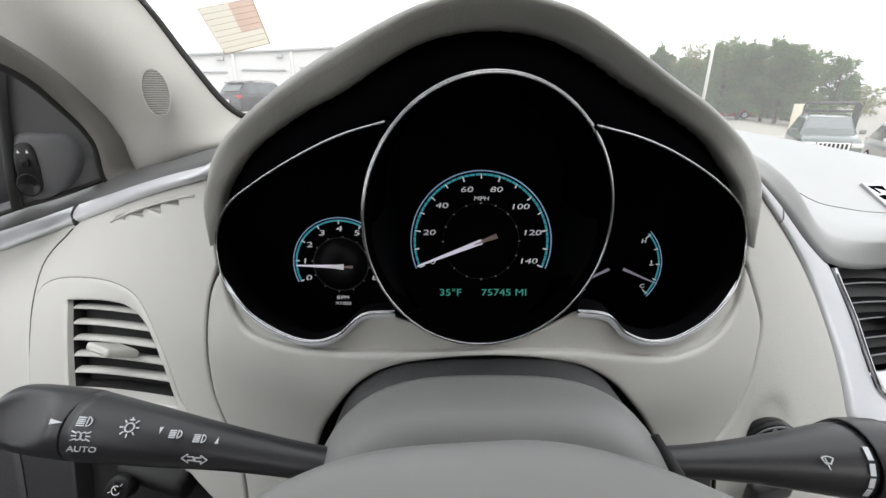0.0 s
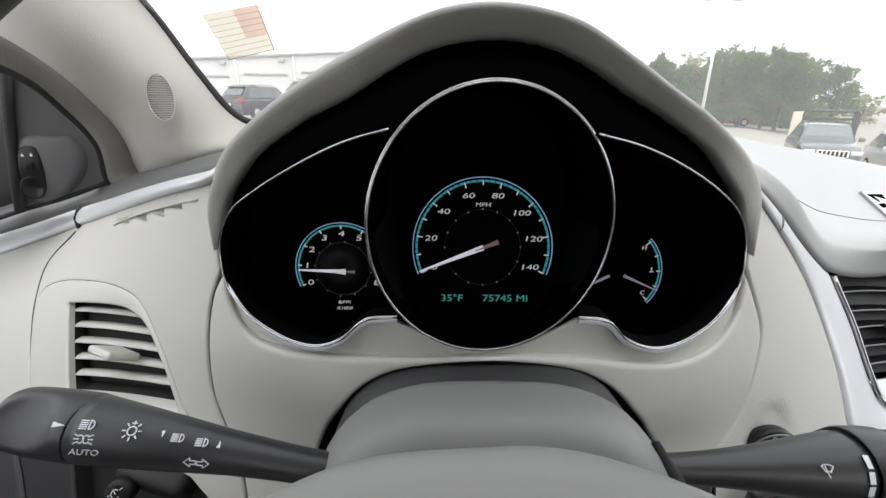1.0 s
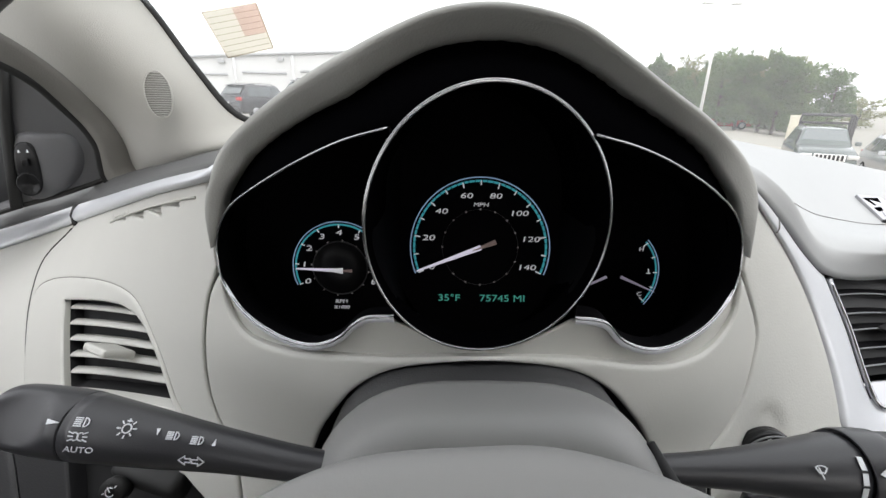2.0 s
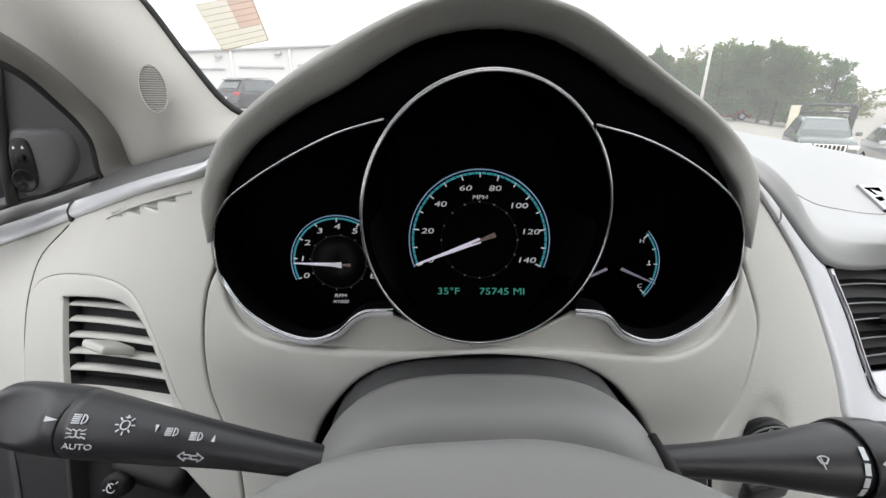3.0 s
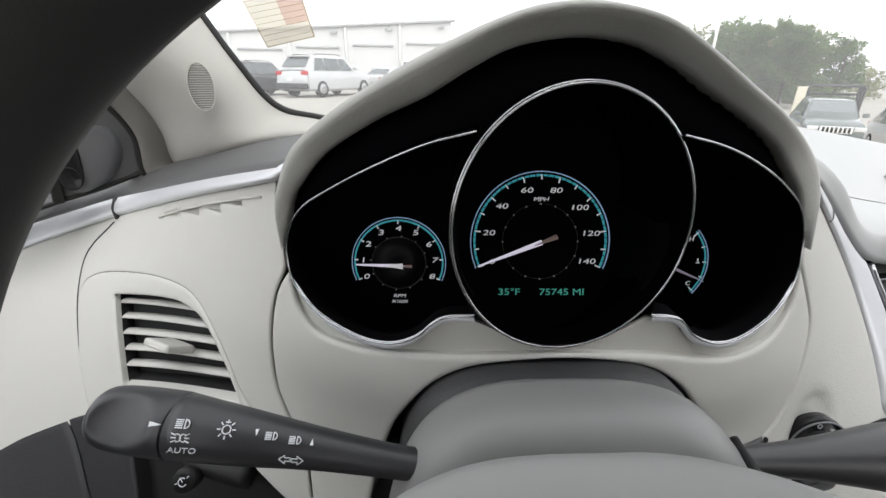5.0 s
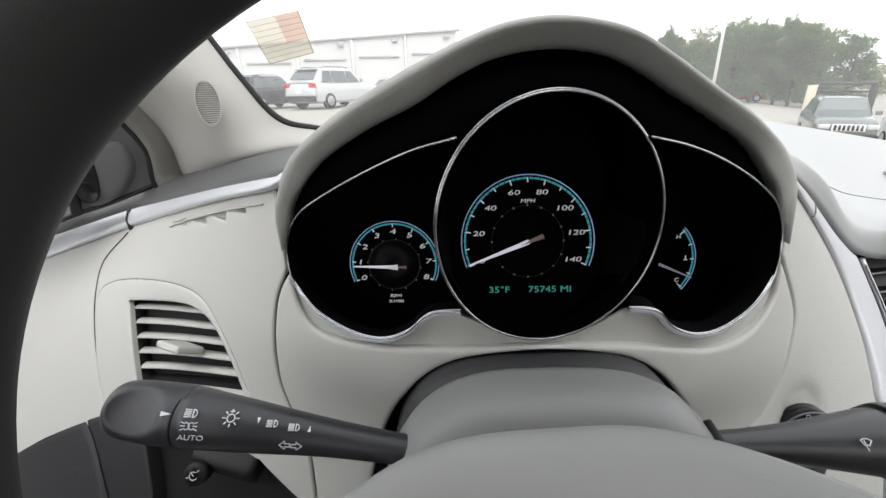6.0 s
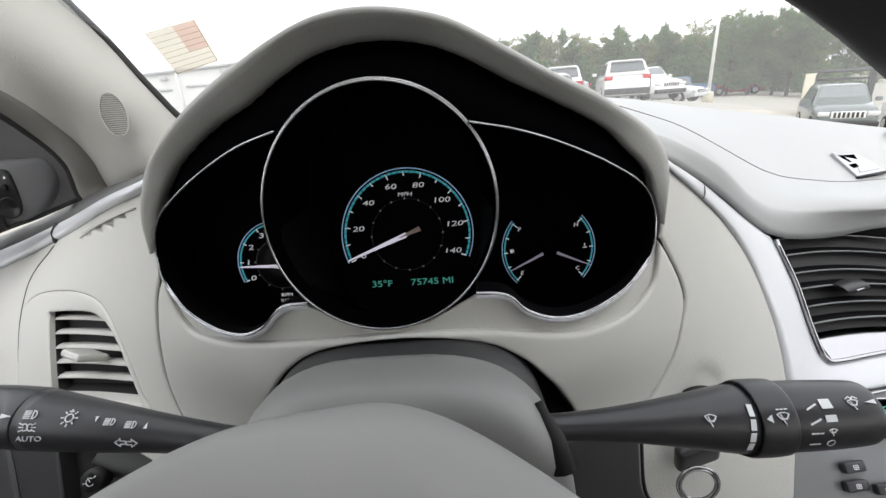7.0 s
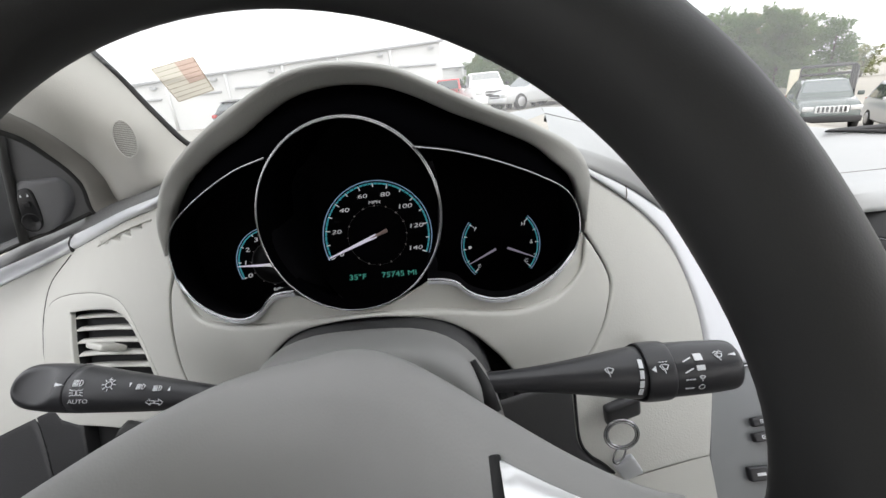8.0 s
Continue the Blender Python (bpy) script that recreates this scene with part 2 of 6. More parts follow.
def lettering(text, size, m, depth=0.0003, shear=0.0, align='CENTER', squeeze=1.0):
    """Raised letters as a mesh: x along the line, y up, laid by the matrix m."""
    cu = bpy.data.curves.new("letters", 'FONT')
    cu.body = text
    cu.size = size
    cu.extrude = depth / 2
    cu.shear = shear
    cu.align_x = align
    cu.align_y = 'CENTER'
    cu.resolution_u = 3
    ob = bpy.data.objects.new("letters", cu)
    me = bpy.data.meshes.new_from_object(ob)
    bm = bmesh.new()
    bm.from_mesh(me)
    bpy.data.objects.remove(ob)
    bpy.data.meshes.remove(me)
    bmesh.ops.scale(bm, vec=(squeeze, 1, 1), verts=bm.verts)
    bmesh.ops.transform(bm, matrix=m, verts=bm.verts)
    return bm


def plane_frame(at, lean=0.0, turn=0.0):
    """A frame facing the driver: x right, y up the face, z towards the driver; lean tips its top away."""
    return Matrix.Translation(at) @ pose(0, 0, 0, 90 - lean, 0, turn)

# ---- the dashboard ----
POD_L = [(-0.0268, 1.0677), (-0.0509, 1.0606), (-0.0777, 1.0483), (-0.1061, 1.0324), (-0.1284, 1.0165), (-0.1399, 0.9955), (-0.1372, 0.971), (-0.1207, 0.9549), (-0.0964, 0.9462), (-0.0755, 0.9454), (-0.059, 0.9527), (-0.0481, 0.9636), (-0.0397, 0.9687), (-0.0255, 0.9709)]
POD_R = [(0.0732, 1.0656), (0.0994, 1.0591), (0.1288, 1.0481), (0.1654, 1.0301), (0.1955, 1.0096), (0.2069, 0.9848), (0.2007, 0.9596), (0.1779, 0.9449), (0.1477, 0.9384), (0.1249, 0.9407), (0.1055, 0.9505), (0.0946, 0.9621), (0.0852, 0.9667), (0.0729, 0.9692)]
LIP_OUT = [(-0.1426, 0.9915), (-0.1470, 1.0137), (-0.1443, 1.0302), (-0.1336, 1.0506), (-0.1088, 1.07), (-0.0745, 1.0894), (-0.0436, 1.1039), (-0.0216, 1.1133), (-0.001, 1.1197), (0.0216, 1.122), (0.0448, 1.12), (0.0673, 1.1147), (0.0932, 1.1023), (0.1241, 1.0871), (0.1586, 1.0725), (0.1989, 1.0505), (0.2170, 1.0345), (0.2222, 1.0180), (0.2184, 1.0006), (0.2128, 0.9800)]
LIP_IN = [(-0.1414, 0.9925), (-0.1365, 1.0165), (-0.1258, 1.0334), (-0.1088, 1.0504), (-0.0778, 1.0691), (-0.0512, 1.0814), (-0.0279, 1.0952), (-0.0063, 1.1048), (0.0224, 1.109), (0.0522, 1.1059), (0.0758, 1.0969), (0.0997, 1.0842), (0.1331, 1.0684), (0.1657, 1.0513), (0.1856, 1.0344), (0.2030, 1.0175), (0.2095, 0.9985), (0.2118, 0.9812)]
SEAM_L = [(-0.1398, 0.9777), (-0.1537, 0.9557), (-0.161, 0.9227), (-0.1596, 0.8913), (-0.1529, 0.8731), (-0.1455, 0.859), (-0.1382, 0.8362), (-0.1364, 0.8063)]
SEAM_R = [(0.2141, 0.9676), (0.2384, 0.9224), (0.2345, 0.8952), (0.2236, 0.8744), (0.2065, 0.8577), (0.1882, 0.8456), (0.1745, 0.8291), (0.1697, 0.8051)]
ARCH = [(-0.0918, 0.8202), (-0.0844, 0.8528), (-0.076, 0.88), (-0.0664, 0.8985), (-0.0471, 0.9234), (-0.0201, 0.9389), (0.0266, 0.945), (0.0726, 0.9358), (0.0996, 0.9189), (0.117, 0.8992), (0.1282, 0.8839), (0.1425, 0.8571), (0.155, 0.8099)]
TOP_L = [(-0.5136, 0.9079), (-0.4557, 0.9273), (-0.3771, 0.9548), (-0.2261, 1.006), (-0.1466, 1.0299)]
TOP_LU = [(-0.5414, 0.9213), (-0.4798, 0.9401), (-0.3932, 0.9672), (-0.2252, 1.0168), (-0.1449, 1.0385)]
OUT_SEAM = [(-0.3861, 0.9471), (-0.4186, 0.9171), (-0.4139, 0.889), (-0.3942, 0.8595), (-0.3723, 0.8324), (-0.3496, 0.8064), (-0.3341, 0.7837)]
VENT = [(-0.3537, 0.897), (-0.2795, 0.9147), (-0.2487, 0.9184), (-0.2273, 0.9124), (-0.2089, 0.8915), (-0.196, 0.869), (-0.2563, 0.853), (-0.3237, 0.8412)]
VENT_BEZEL = [(-0.3677, 0.8256), (-0.3926, 0.8598), (-0.4084, 0.8878), (-0.3906, 0.9039), (-0.3236, 0.9209), (-0.2676, 0.9299), (-0.2365, 0.9262), (-0.2115, 0.903), (-0.1945, 0.8756), (-0.1824, 0.8467), (-0.2668, 0.8320), (-0.3458, 0.8150)]
SILVER_UP = [(0.2195, 1.0242), (0.2689, 0.9958), (0.3227, 0.9592), (0.3669, 0.928), (0.3795, 0.9179), (0.3912, 0.8805), (0.3934, 0.8434), (0.3983, 0.8231), (0.4154, 0.8173), (0.4749, 0.8142), (0.5205, 0.8134)]
SILVER_LOW = [(0.2200, 1.0180), (0.2674, 0.9839), (0.3081, 0.9479), (0.3356, 0.9099), (0.3504, 0.8676), (0.3527, 0.8351), (0.352, 0.8167), (0.3656, 0.8055), (0.4018, 0.797), (0.4569, 0.795), (0.4989, 0.795)]
PAD_LOW = [(0.2168, 1.0262), (0.2215, 1.0222), (0.2847, 0.9869), (0.3569, 0.9367), (0.4038, 0.9147), (0.4821, 0.8980), (0.5574, 0.8925), (0.6091, 0.8890)]

dashboard = thing("dashboard", "cream and grey moulded dashboard with silver trim", "dashboard", at=(0, 0.4, 0.8))

seam_l, seam_r = spline(SEAM_L, 4), spline(SEAM_R, 4)
pod_low = spline(POD_L[5:], 4)[:-1] + [(-0.012, 0.9635), (0.006, 0.9555), (0.024, 0.9528), (0.042, 0.9553), (0.06, 0.9630)] + spline(POD_R[5:][::-1], 4)
pod_low = [q for q in pod_low if not (q[0] < -0.10 and q[1] > 0.974) and not (q[0] > 0.16 and q[1] > 0.965)]
def outward(q, d):
    """A point of the dials' lower line, moved away from its dial."""
    v = np.array(q) - ((-0.083, 0.995) if q[0] < -0.03 else (0.142, 0.992) if q[0] > 0.08 else (q[0], 1.02))
    return tuple(np.array(q) + d * v / np.linalg.norm(v))
pod_low = [outward(q, 0.0034) for q in pod_low]
arch = spline(ARCH, 4)
CREASE = [tuple(q) for q in spline([(-0.1405, 0.9743), (-0.1361, 0.9526), (-0.1232, 0.9385), (-0.0977, 0.9356), (-0.0672, 0.9388), (-0.0265, 0.9440), (0.0235, 0.9476), (0.0758, 0.9422), (0.1184, 0.9300), (0.1506, 0.9222), (0.1845, 0.9242), (0.2074, 0.9399), (0.2128, 0.9657)], 6)]
CREASE_LINE = np.array(CREASE)
def recess_skin(x, z, proud=0.0):
    """The band round the dials lies back behind the crease and leans out towards them."""
    d = float(np.sqrt(((CREASE_LINE - (x, z)) ** 2).sum(1)).min())
    return on_dash(x, z, proud - 0.0062 + 0.16 * min(0.02, d))
recess = pod_low + [(0.2125, 0.968)] + [(q[0], q[1] - 0.0025) for q in CREASE[::-1]] + [(-0.1400, 0.976)]
part("dial_recess", panel(recess, proud=0.002, depth=0.002, lip=0.001, step=0.004, surface=recess_skin), CREAM, dashboard, "shaded cream band under the dials")
surround = CREASE + [(q[0] - 0.0008, q[1]) for q in seam_r if q[1] < 0.963] + [(0.1697, 0.79), (0.157, 0.79)] + arch[::-1] + [(-0.0925, 0.79), (-0.1364, 0.79)] + [(q[0] + 0.0008, q[1]) for q in seam_l[::-1] if q[1] < 0.9725]
part("cluster_surround", panel(surround, proud=0.002, depth=0.006, lip=0.0034, step=0.0045), CREAM, dashboard, "smooth cream plastic surround below the gauges")

top_l = spline(TOP_L, 4)
out_seam = spline(OUT_SEAM, 4)
def straight(a, b, n):
    return [np.array(a) * (1 - i / n) + np.array(b) * (i / n) for i in range(n)]
vent_hole = spline(VENT[:6], 8)[:-1] + straight((-0.1945, 0.8640), (-0.3225, 0.8365), 16) + straight((-0.3225, 0.8365), VENT[0], 10)
bezel = spline(VENT_BEZEL, 8, True)
left_panel = [tuple(q) for q in top_l[8:]] + [(-0.1447, 1.0)] + [(q[0] - 0.0008 - 0.003 * max(0.0, (q[1] - 0.965) / 0.013), q[1]) for q in seam_l] + [(-0.1364, 0.79), (-0.150, 0.795), (-0.186, 0.818), (-0.3480, 0.7990)] + [(q[0] + 0.0008, q[1]) for q in out_seam[:20][::-1]]
FIN_TOP = [np.array(q) for q in ((-0.2960, 0.9755), (-0.2647, 0.9858), (-0.2320, 0.9964), (-0.2040, 1.0054), (-0.1796, 1.0132))]
FINS = [(FIN_TOP[i] + np.array((0.0050, 0.0008)), FIN_TOP[i + 1] + np.array((0.0004, -drop)), FIN_TOP[i + 1]) for i, drop in enumerate((0.0052, 0.0074, 0.0080, 0.0050))]
part("vent_panel", panel(left_panel, [bezel] + [[tuple(q) for q in fin] for fin in FINS], proud=0.002, depth=0.008, lip=0.0022, step=0.01), CREAM, dashboard)
end_panel = [tuple(q) for q in top_l[:9]] + [(q[0] - 0.0008, q[1]) for q in out_seam if q[1] > 0.803] + [(-0.3485, 0.8000), (-0.3785, 0.7985), (-0.4188, 0.7845), (-0.50, 0.7515), (-0.60, 0.712), (-0.60, 0.88)]
part("end_panel", panel(end_panel, proud=0.001, depth=0.02, lip=0.004, step=0.014), CREAM, dashboard)

sil_up, sil_low = spline(SILVER_UP, 4), spline(SILVER_LOW, 4)
right_panel = [(0.2130, 0.9685), (0.2165, 0.99), (0.2185, 1.012)] + sil_low[:26] + [(0.351, 0.79), (0.3315, 0.7348), (0.18, 0.735), (0.1697, 0.79)] + [(q[0] + 0.0008, q[1]) for q in seam_r[::-1]]
def knee_skin(x, z, proud=0.0):
    """A shallow dish round the ignition switch."""
    d = math.hypot(x - 0.2500, (z - 0.8290) * 0.95)
    k = min(1.0, max(0.0, 1 - (d - 0.021) / 0.012))
    return on_dash(x, z, proud - 0.0050 * k * k * (3 - 2 * k))
part("knee_panel", panel(right_panel, proud=0.002, depth=0.02, lip=0.004, step=0.007, surface=knee_skin), CREAM_GRAIN, dashboard, "grained cream vinyl panel beside the column")

# dark body behind the panels closes the seams
cols = []
for i in range(60):
    x = -0.62 + i * (1.36 / 59)
    cols.append([on_dash(x, z, -0.02 - (0.17 if -0.15 < x < 0.225 and z > 0.86 else 0.0)) for z in np.linspace(0.60, 0.985 - 0.30 * max(0, abs(x) - 0.2), 40)])
part("carcass", loft(cols), BLACK, dashboard)

part("outer_seam", sweep([on_dash(q[0], q[1], 0.0006) for q in out_seam], 0.0009, 6), RUBBER, dashboard, "dark seam beside the end panel")
part("vent_seam", sweep([on_dash(q[0], q[1], 0.0006) for q in bezel[6:66]], 0.0008, 6), SEAL, dashboard, "fine seam round the side vent")

# silver trims
part("strip_joint", sweep([on_dash(TOP_L[2][0], TOP_L[2][1] - 0.001, 0.004), on_dash((TOP_L[2][0] + TOP_LU[2][0]) / 2, (TOP_L[2][1] + TOP_LU[2][1]) / 2, 0.0080), on_dash(*TOP_LU[2], 0.004)], 0.0024, 8), RUBBER, dashboard, "dark joint between the silver strips")
for name, k0, k1 in (("outer_strip", 0, 8), ("inner_strip", 8, 18)):
    low, high = spline(TOP_L, 4)[k0:k1 + 1], spline(TOP_LU, 4)[k0:k1 + 1]
    if not k0:
        low = [low[0] + (low[0] - low[4]) * f for f in (1.5, 0.75)] + list(low)
        high = [high[0] + (high[0] - high[4]) * f for f in (1.5, 0.75)] + list(high)
    if k0:
        low = [low[0] + (low[1] - low[0]) * 0.03] + list(low[1:]) + [np.array((-0.1430, 1.0310)), np.array((-0.1395, 1.0319)), np.array((-0.1360, 1.0328))]
        high = [high[0] + (high[1] - high[0]) * 0.03] + list(high[1:]) + [np.array((-0.1422, 1.0403)), np.array((-0.1388, 1.0412)), np.array((-0.1352, 1.0421))]
    rows = []
    for f in np.linspace(0, 1, 9):
        b = 0.0085 * math.sin(math.pi * f) ** 0.7
        rows.append([on_dash(*(np.array(a) * (1 - f) + np.array(c) * f), (0.001 + b) * min(1.0, max(0.0, (-0.1375 - a[0]) / 0.009)) - 0.004 * max(0.0, min(1.0, (a[0] + 0.1466) / 0.009))) for a, c in zip(low, high)])
    rows = [[(q[0], q[1] + 0.012, q[2]) for q in rows[0]]] + rows + [[(q[0], q[1] + 0.012, q[2]) for q in rows[-1]]]
    part("silver_" + name, loft(rows), SATIN, dashboard, "satin silver trim strip")
for name, k0, k1 in (("upper", 0, 4), ("lower", 4, 40)):
    rows = []
    for f in np.linspace(0, 1, 11):
        b = 0.0042 * math.sin(math.pi * f) ** 0.22
        rows.append([on_dash(*(np.array(a) * (1 - f) + np.array(c) * f), 0.002 + b) for a, c in zip(sil_low[k0:k1 + 1], sil_up[k0:k1 + 1])])
    rows = [[(q[0], q[1] + 0.012, q[2]) for q in rows[0]]] + rows + [[(q[0], q[1] + 0.012, q[2]) for q in rows[-1]]]
    part("silver_" + name + "_trim", loft(rows), SATIN, dashboard, "satin silver trim round the centre vents")

part("trim_joint", sweep([on_dash(*(sil_low[4] * (1 - f) + sil_up[4] * f), 0.0022 + 0.0045 * math.sin(math.pi * f) ** 0.4) for f in np.linspace(0.02, 0.98, 9)], 0.0007, 6), SEAL, dashboard, "fine joint across the silver trim")

# upper pad
def carried_on(pts, k):
    """The line carried on past its right end."""
    a, b = np.array(pts[-2]), np.array(pts[-1])
    return list(pts) + [tuple(b + (b - a) * k)]
def even(line, n=40):
    """The same line in n points at even distances."""
    pts = np.array([tuple(q) for q in line])
    run = np.concatenate([[0], np.cumsum(np.linalg.norm(np.diff(pts, axis=0), axis=1))])
    return [np.array([np.interp(d, run, pts[:, k]) for k in range(3)]) for d in np.linspace(0, run[-1], n)]
low = even(spline(carried_on([on_dash(*q, 0.006) for q in PAD_LOW], 3.0), 4))
roll = even(spline(carried_on([(0.190, 0.305, 1.045), (0.222, 0.305, 1.036), (0.289, 0.345, 1.004), (0.352, 0.385, 0.962), (0.402, 0.405, 0.942), (0.492, 0.43, 0.930), (0.575, 0.46, 0.918), (0.64, 0.49, 0.912)], 2.6), 4))
crease = even(spline(carried_on([(0.2297, 0.50, 1.0599), (0.2683, 0.515, 1.0481), (0.3093, 0.53, 1.0349), (0.3502, 0.54, 1.0201), (0.3909, 0.545, 0.9995), (0.465, 0.555, 0.9586), (0.5004, 0.57, 0.9440), (0.5322, 0.585, 0.9335), (0.5798, 0.60, 0.9235), (0.6474, 0.62, 0.9120), (0.74, 0.645, 0.906), (0.86, 0.665, 0.902)], 1.0), 4))
far = even(spline(carried_on([(0.30, 0.83, 1.052), (0.39, 0.85, 1.044), (0.45, 0.85, 1.034), (0.505, 0.85, 1.024), (0.60, 0.85, 1.008), (0.725, 0.85, 0.987), (0.913, 0.85, 0.954), (1.05, 0.80, 0.935)], 0.8), 4))
def between(a, b, f, lift=0.0):
    return [tuple(np.array(p) * (1 - f) + np.array(q) * f + np.array((0, 0, lift))) for p, q in zip(a, b)]
under = [(q[0], q[1] + 0.03, q[2] - 0.004) for q in low]
front = [under, low, between(low, roll, 0.10, 0.0045), between(low, roll, 0.26, 0.0085), between(low, roll, 0.48, 0.0095), between(low, roll, 0.75, 0.0062), between(low, roll, 1.0, 0.0025), between(roll, crease, 0.5, 0.002), between(roll, crease, 0.9, 0.001), crease]
part("pad_front", loft(front), PAD, dashboard, "pale grey vinyl roll of the upper dashboard")
back = [between(crease, far, f, 0.002 * math.sin(math.pi * f)) for f in (0.003, 0.02, 0.2, 0.4, 0.6, 0.8, 1.0)]
back = [[(q[0], q[1] + 0.006, q[2] - 0.010) for q in crease], [(q[0], q[1] + 0.001, q[2] - 0.003) for q in crease]] + back
part("pad_top", loft(back), PAD, dashboard, "pale grey vinyl top of the dashboard")
part("pad_seam", sweep([(q[0], q[1] - 0.0002, q[2] + 0.0006) for q in crease], 0.0005, 6), SEAL, dashboard, "fine dark seam along the pad")
part("defroster_slot", sweep([(0.868, 0.798, 0.955), (0.893, 0.816, 0.9530), (0.94, 0.821, 0.9485), (1.03, 0.800, 0.9395)], (0.003, 0.006, 0.006, 0.006), 8, flat=0.6), BLACK, dashboard, "dark demister slot")
# left shelf under the windscreen
edge = spline([on_dash(*q, 0.0) for q in TOP_LU], 4)
rise = spline([(-0.717, 0.600, 0.891), (-0.643, 0.600, 0.914), (-0.567, 0.570, 0.9351), (-0.497, 0.540, 0.9539), (-0.415, 0.490, 0.9776), (-0.3425, 0.447, 0.9985), (-0.3137, 0.438, 1.0071), (-0.2709, 0.428, 1.0171), (-0.2339, 0.415, 1.0270), (-0.1984, 0.405, 1.0351), (-0.165, 0.400, 1.0400), (-0.130, 0.395, 1.0430)], 4)
edge = [edge[0] + np.array((-0.09, 0.012, -0.032)), edge[0] + np.array((-0.045, 0.006, -0.016))] + list(edge) + [edge[-1] + np.array((0.012, 0.010, 0.002)), edge[-1] + np.array((0.026, 0.030, 0.002))]
rise = [rise[round(i * (len(rise) - 1) / (len(edge) - 1))] for i in range(len(edge))]
shelf = [[(q[0], q[1] + 0.004, q[2] - 0.010) for q in edge], edge]
for f, lift in ((0.12, 0.0022), (0.4, 0.0030), (0.75, 0.0018), (1.0, 0.0)):
    shelf.append([tuple(np.array(p) * (1 - f) + np.array(q) * f + np.array((0, 0, lift))) for p, q in zip(edge, rise)])
shelf.append([(q[0] - 0.01, q[1] + 0.03, q[2] - 0.002) for q in rise])
shelf.append([(q[0] - 0.04, q[1] + 0.14, q[2] - 0.03) for q in rise])
shelf = [[(max(q[0], -0.655), q[1], q[2]) for q in row] for row in shelf]
part("left_shelf", loft(shelf), SHELF, dashboard, "dark grey grained dashboard top")
mid = spline([(-0.05, 0.66, 1.02), (0.08, 0.76, 1.035), (0.2, 0.81, 1.045), (0.30, 0.83, 1.052)], 4)
near = spline([(-0.12, 0.40, 1.00), (-0.02, 0.40, 1.015), (0.1, 0.42, 1.036), (0.2290, 0.498, 1.0605)], 4)
part("middle_shelf", loft([near, mid]), PAD, dashboard)

# ---- gauge hood ----
def resample(pts, n):
    s = spline(pts, 10)
    return [s[round(i * (len(s) - 1) / (n - 1))] for i in range(n)]
hood = thing("instrument_hood", "grey grained vinyl hood arching over the gauges", "instrument hood", at=(0.024, 0.25, 1.0))
outer, inner = resample(LIP_OUT, 120), resample(LIP_IN, 120)
def lip_back(z):
    """The arch of the hood leans away towards its crown."""
    return 0.021 * max(0.0, min(1.0, (z - 1.01) / 0.10)) ** 1.2
def crown(q):
    return max(0.0, min(1.0, (q[1] - 1.06) / 0.04))
rows = [[on_dash(q[0], q[1], -0.012 - lip_back(q[1])) for q in inner]]
for f, p in ((0.0, -0.0045), (0.05, -0.001), (0.16, 0.0012), (0.34, 0.0038), (0.55, 0.0068), (0.72, 0.0088), (0.83, 0.0088), (0.93, 0.0064), (1.0, 0.0018)):
    rows.append([on_dash(*(a * (1 - f) + b * f + np.array((0, 0.0014 * f * crown(b)))), p - (1 - 0.25 * f) * lip_back((a * (1 - f) + b * f)[1])) for a, b in zip(inner, outer)])
for f in (0.25, 0.6, 1.0):
    rows.append([(0.024 + (b[0] - 0.024) * (1 - 0.03 * f), dash_y(*b) + 0.75 * lip_back(b[1]) + 0.11 * f, 0.99 + (b[1] + 0.0014 * crown(b) - 0.99) * (1 - 0.22 * f) - 0.004 * f) for b in outer])
part("lip", loft(rows[:10]), HOOD, hood, "rounded grained front lip")
part("top_cover", loft([r[9:-4] for r in rows[9:]]), HOOD, hood, "grained top cover")

# ---- instrument cluster ----
cluster = thing("instrument_cluster", "black three-dial instrument cluster with chrome rings", "instrument cluster", at=(0.024, 0.25, 1.0))
RING = (0.0242, 0.2107, 1.0204)
RING_W, RING_H, RING_TURN = 0.0629, 0.0690, 0.12
def ring_path(k, y=0.0, n=96):
    return [(RING[0] + RING_W * k * math.cos(2 * math.pi * i / n), RING[1] + y + RING_TURN * RING_W * math.cos(2 * math.pi * i / n) + 0.05 * RING_H * math.sin(2 * math.pi * i / n), RING[2] + RING_H * k * math.sin(2 * math.pi * i / n)) for i in range(n)]
pod_l, pod_r = [tuple(q) for q in spline(POD_L, 5)], [tuple(q) for q in spline(POD_R, 5)]
def ring_cut(n0, n1, k=1.0):
    """The stretch of the ring that closes a pod, by angle in degrees."""
    return [(RING[0] + RING_W * k * math.cos(radians(a)), RING[2] + RING_H * k * math.sin(radians(a))) for a in np.linspace(n0, n1, 14)]
hole_l = pod_l + ring_cut(218, 142, 0.99)
hole_r = pod_r + ring_cut(-38, 38, 0.99)
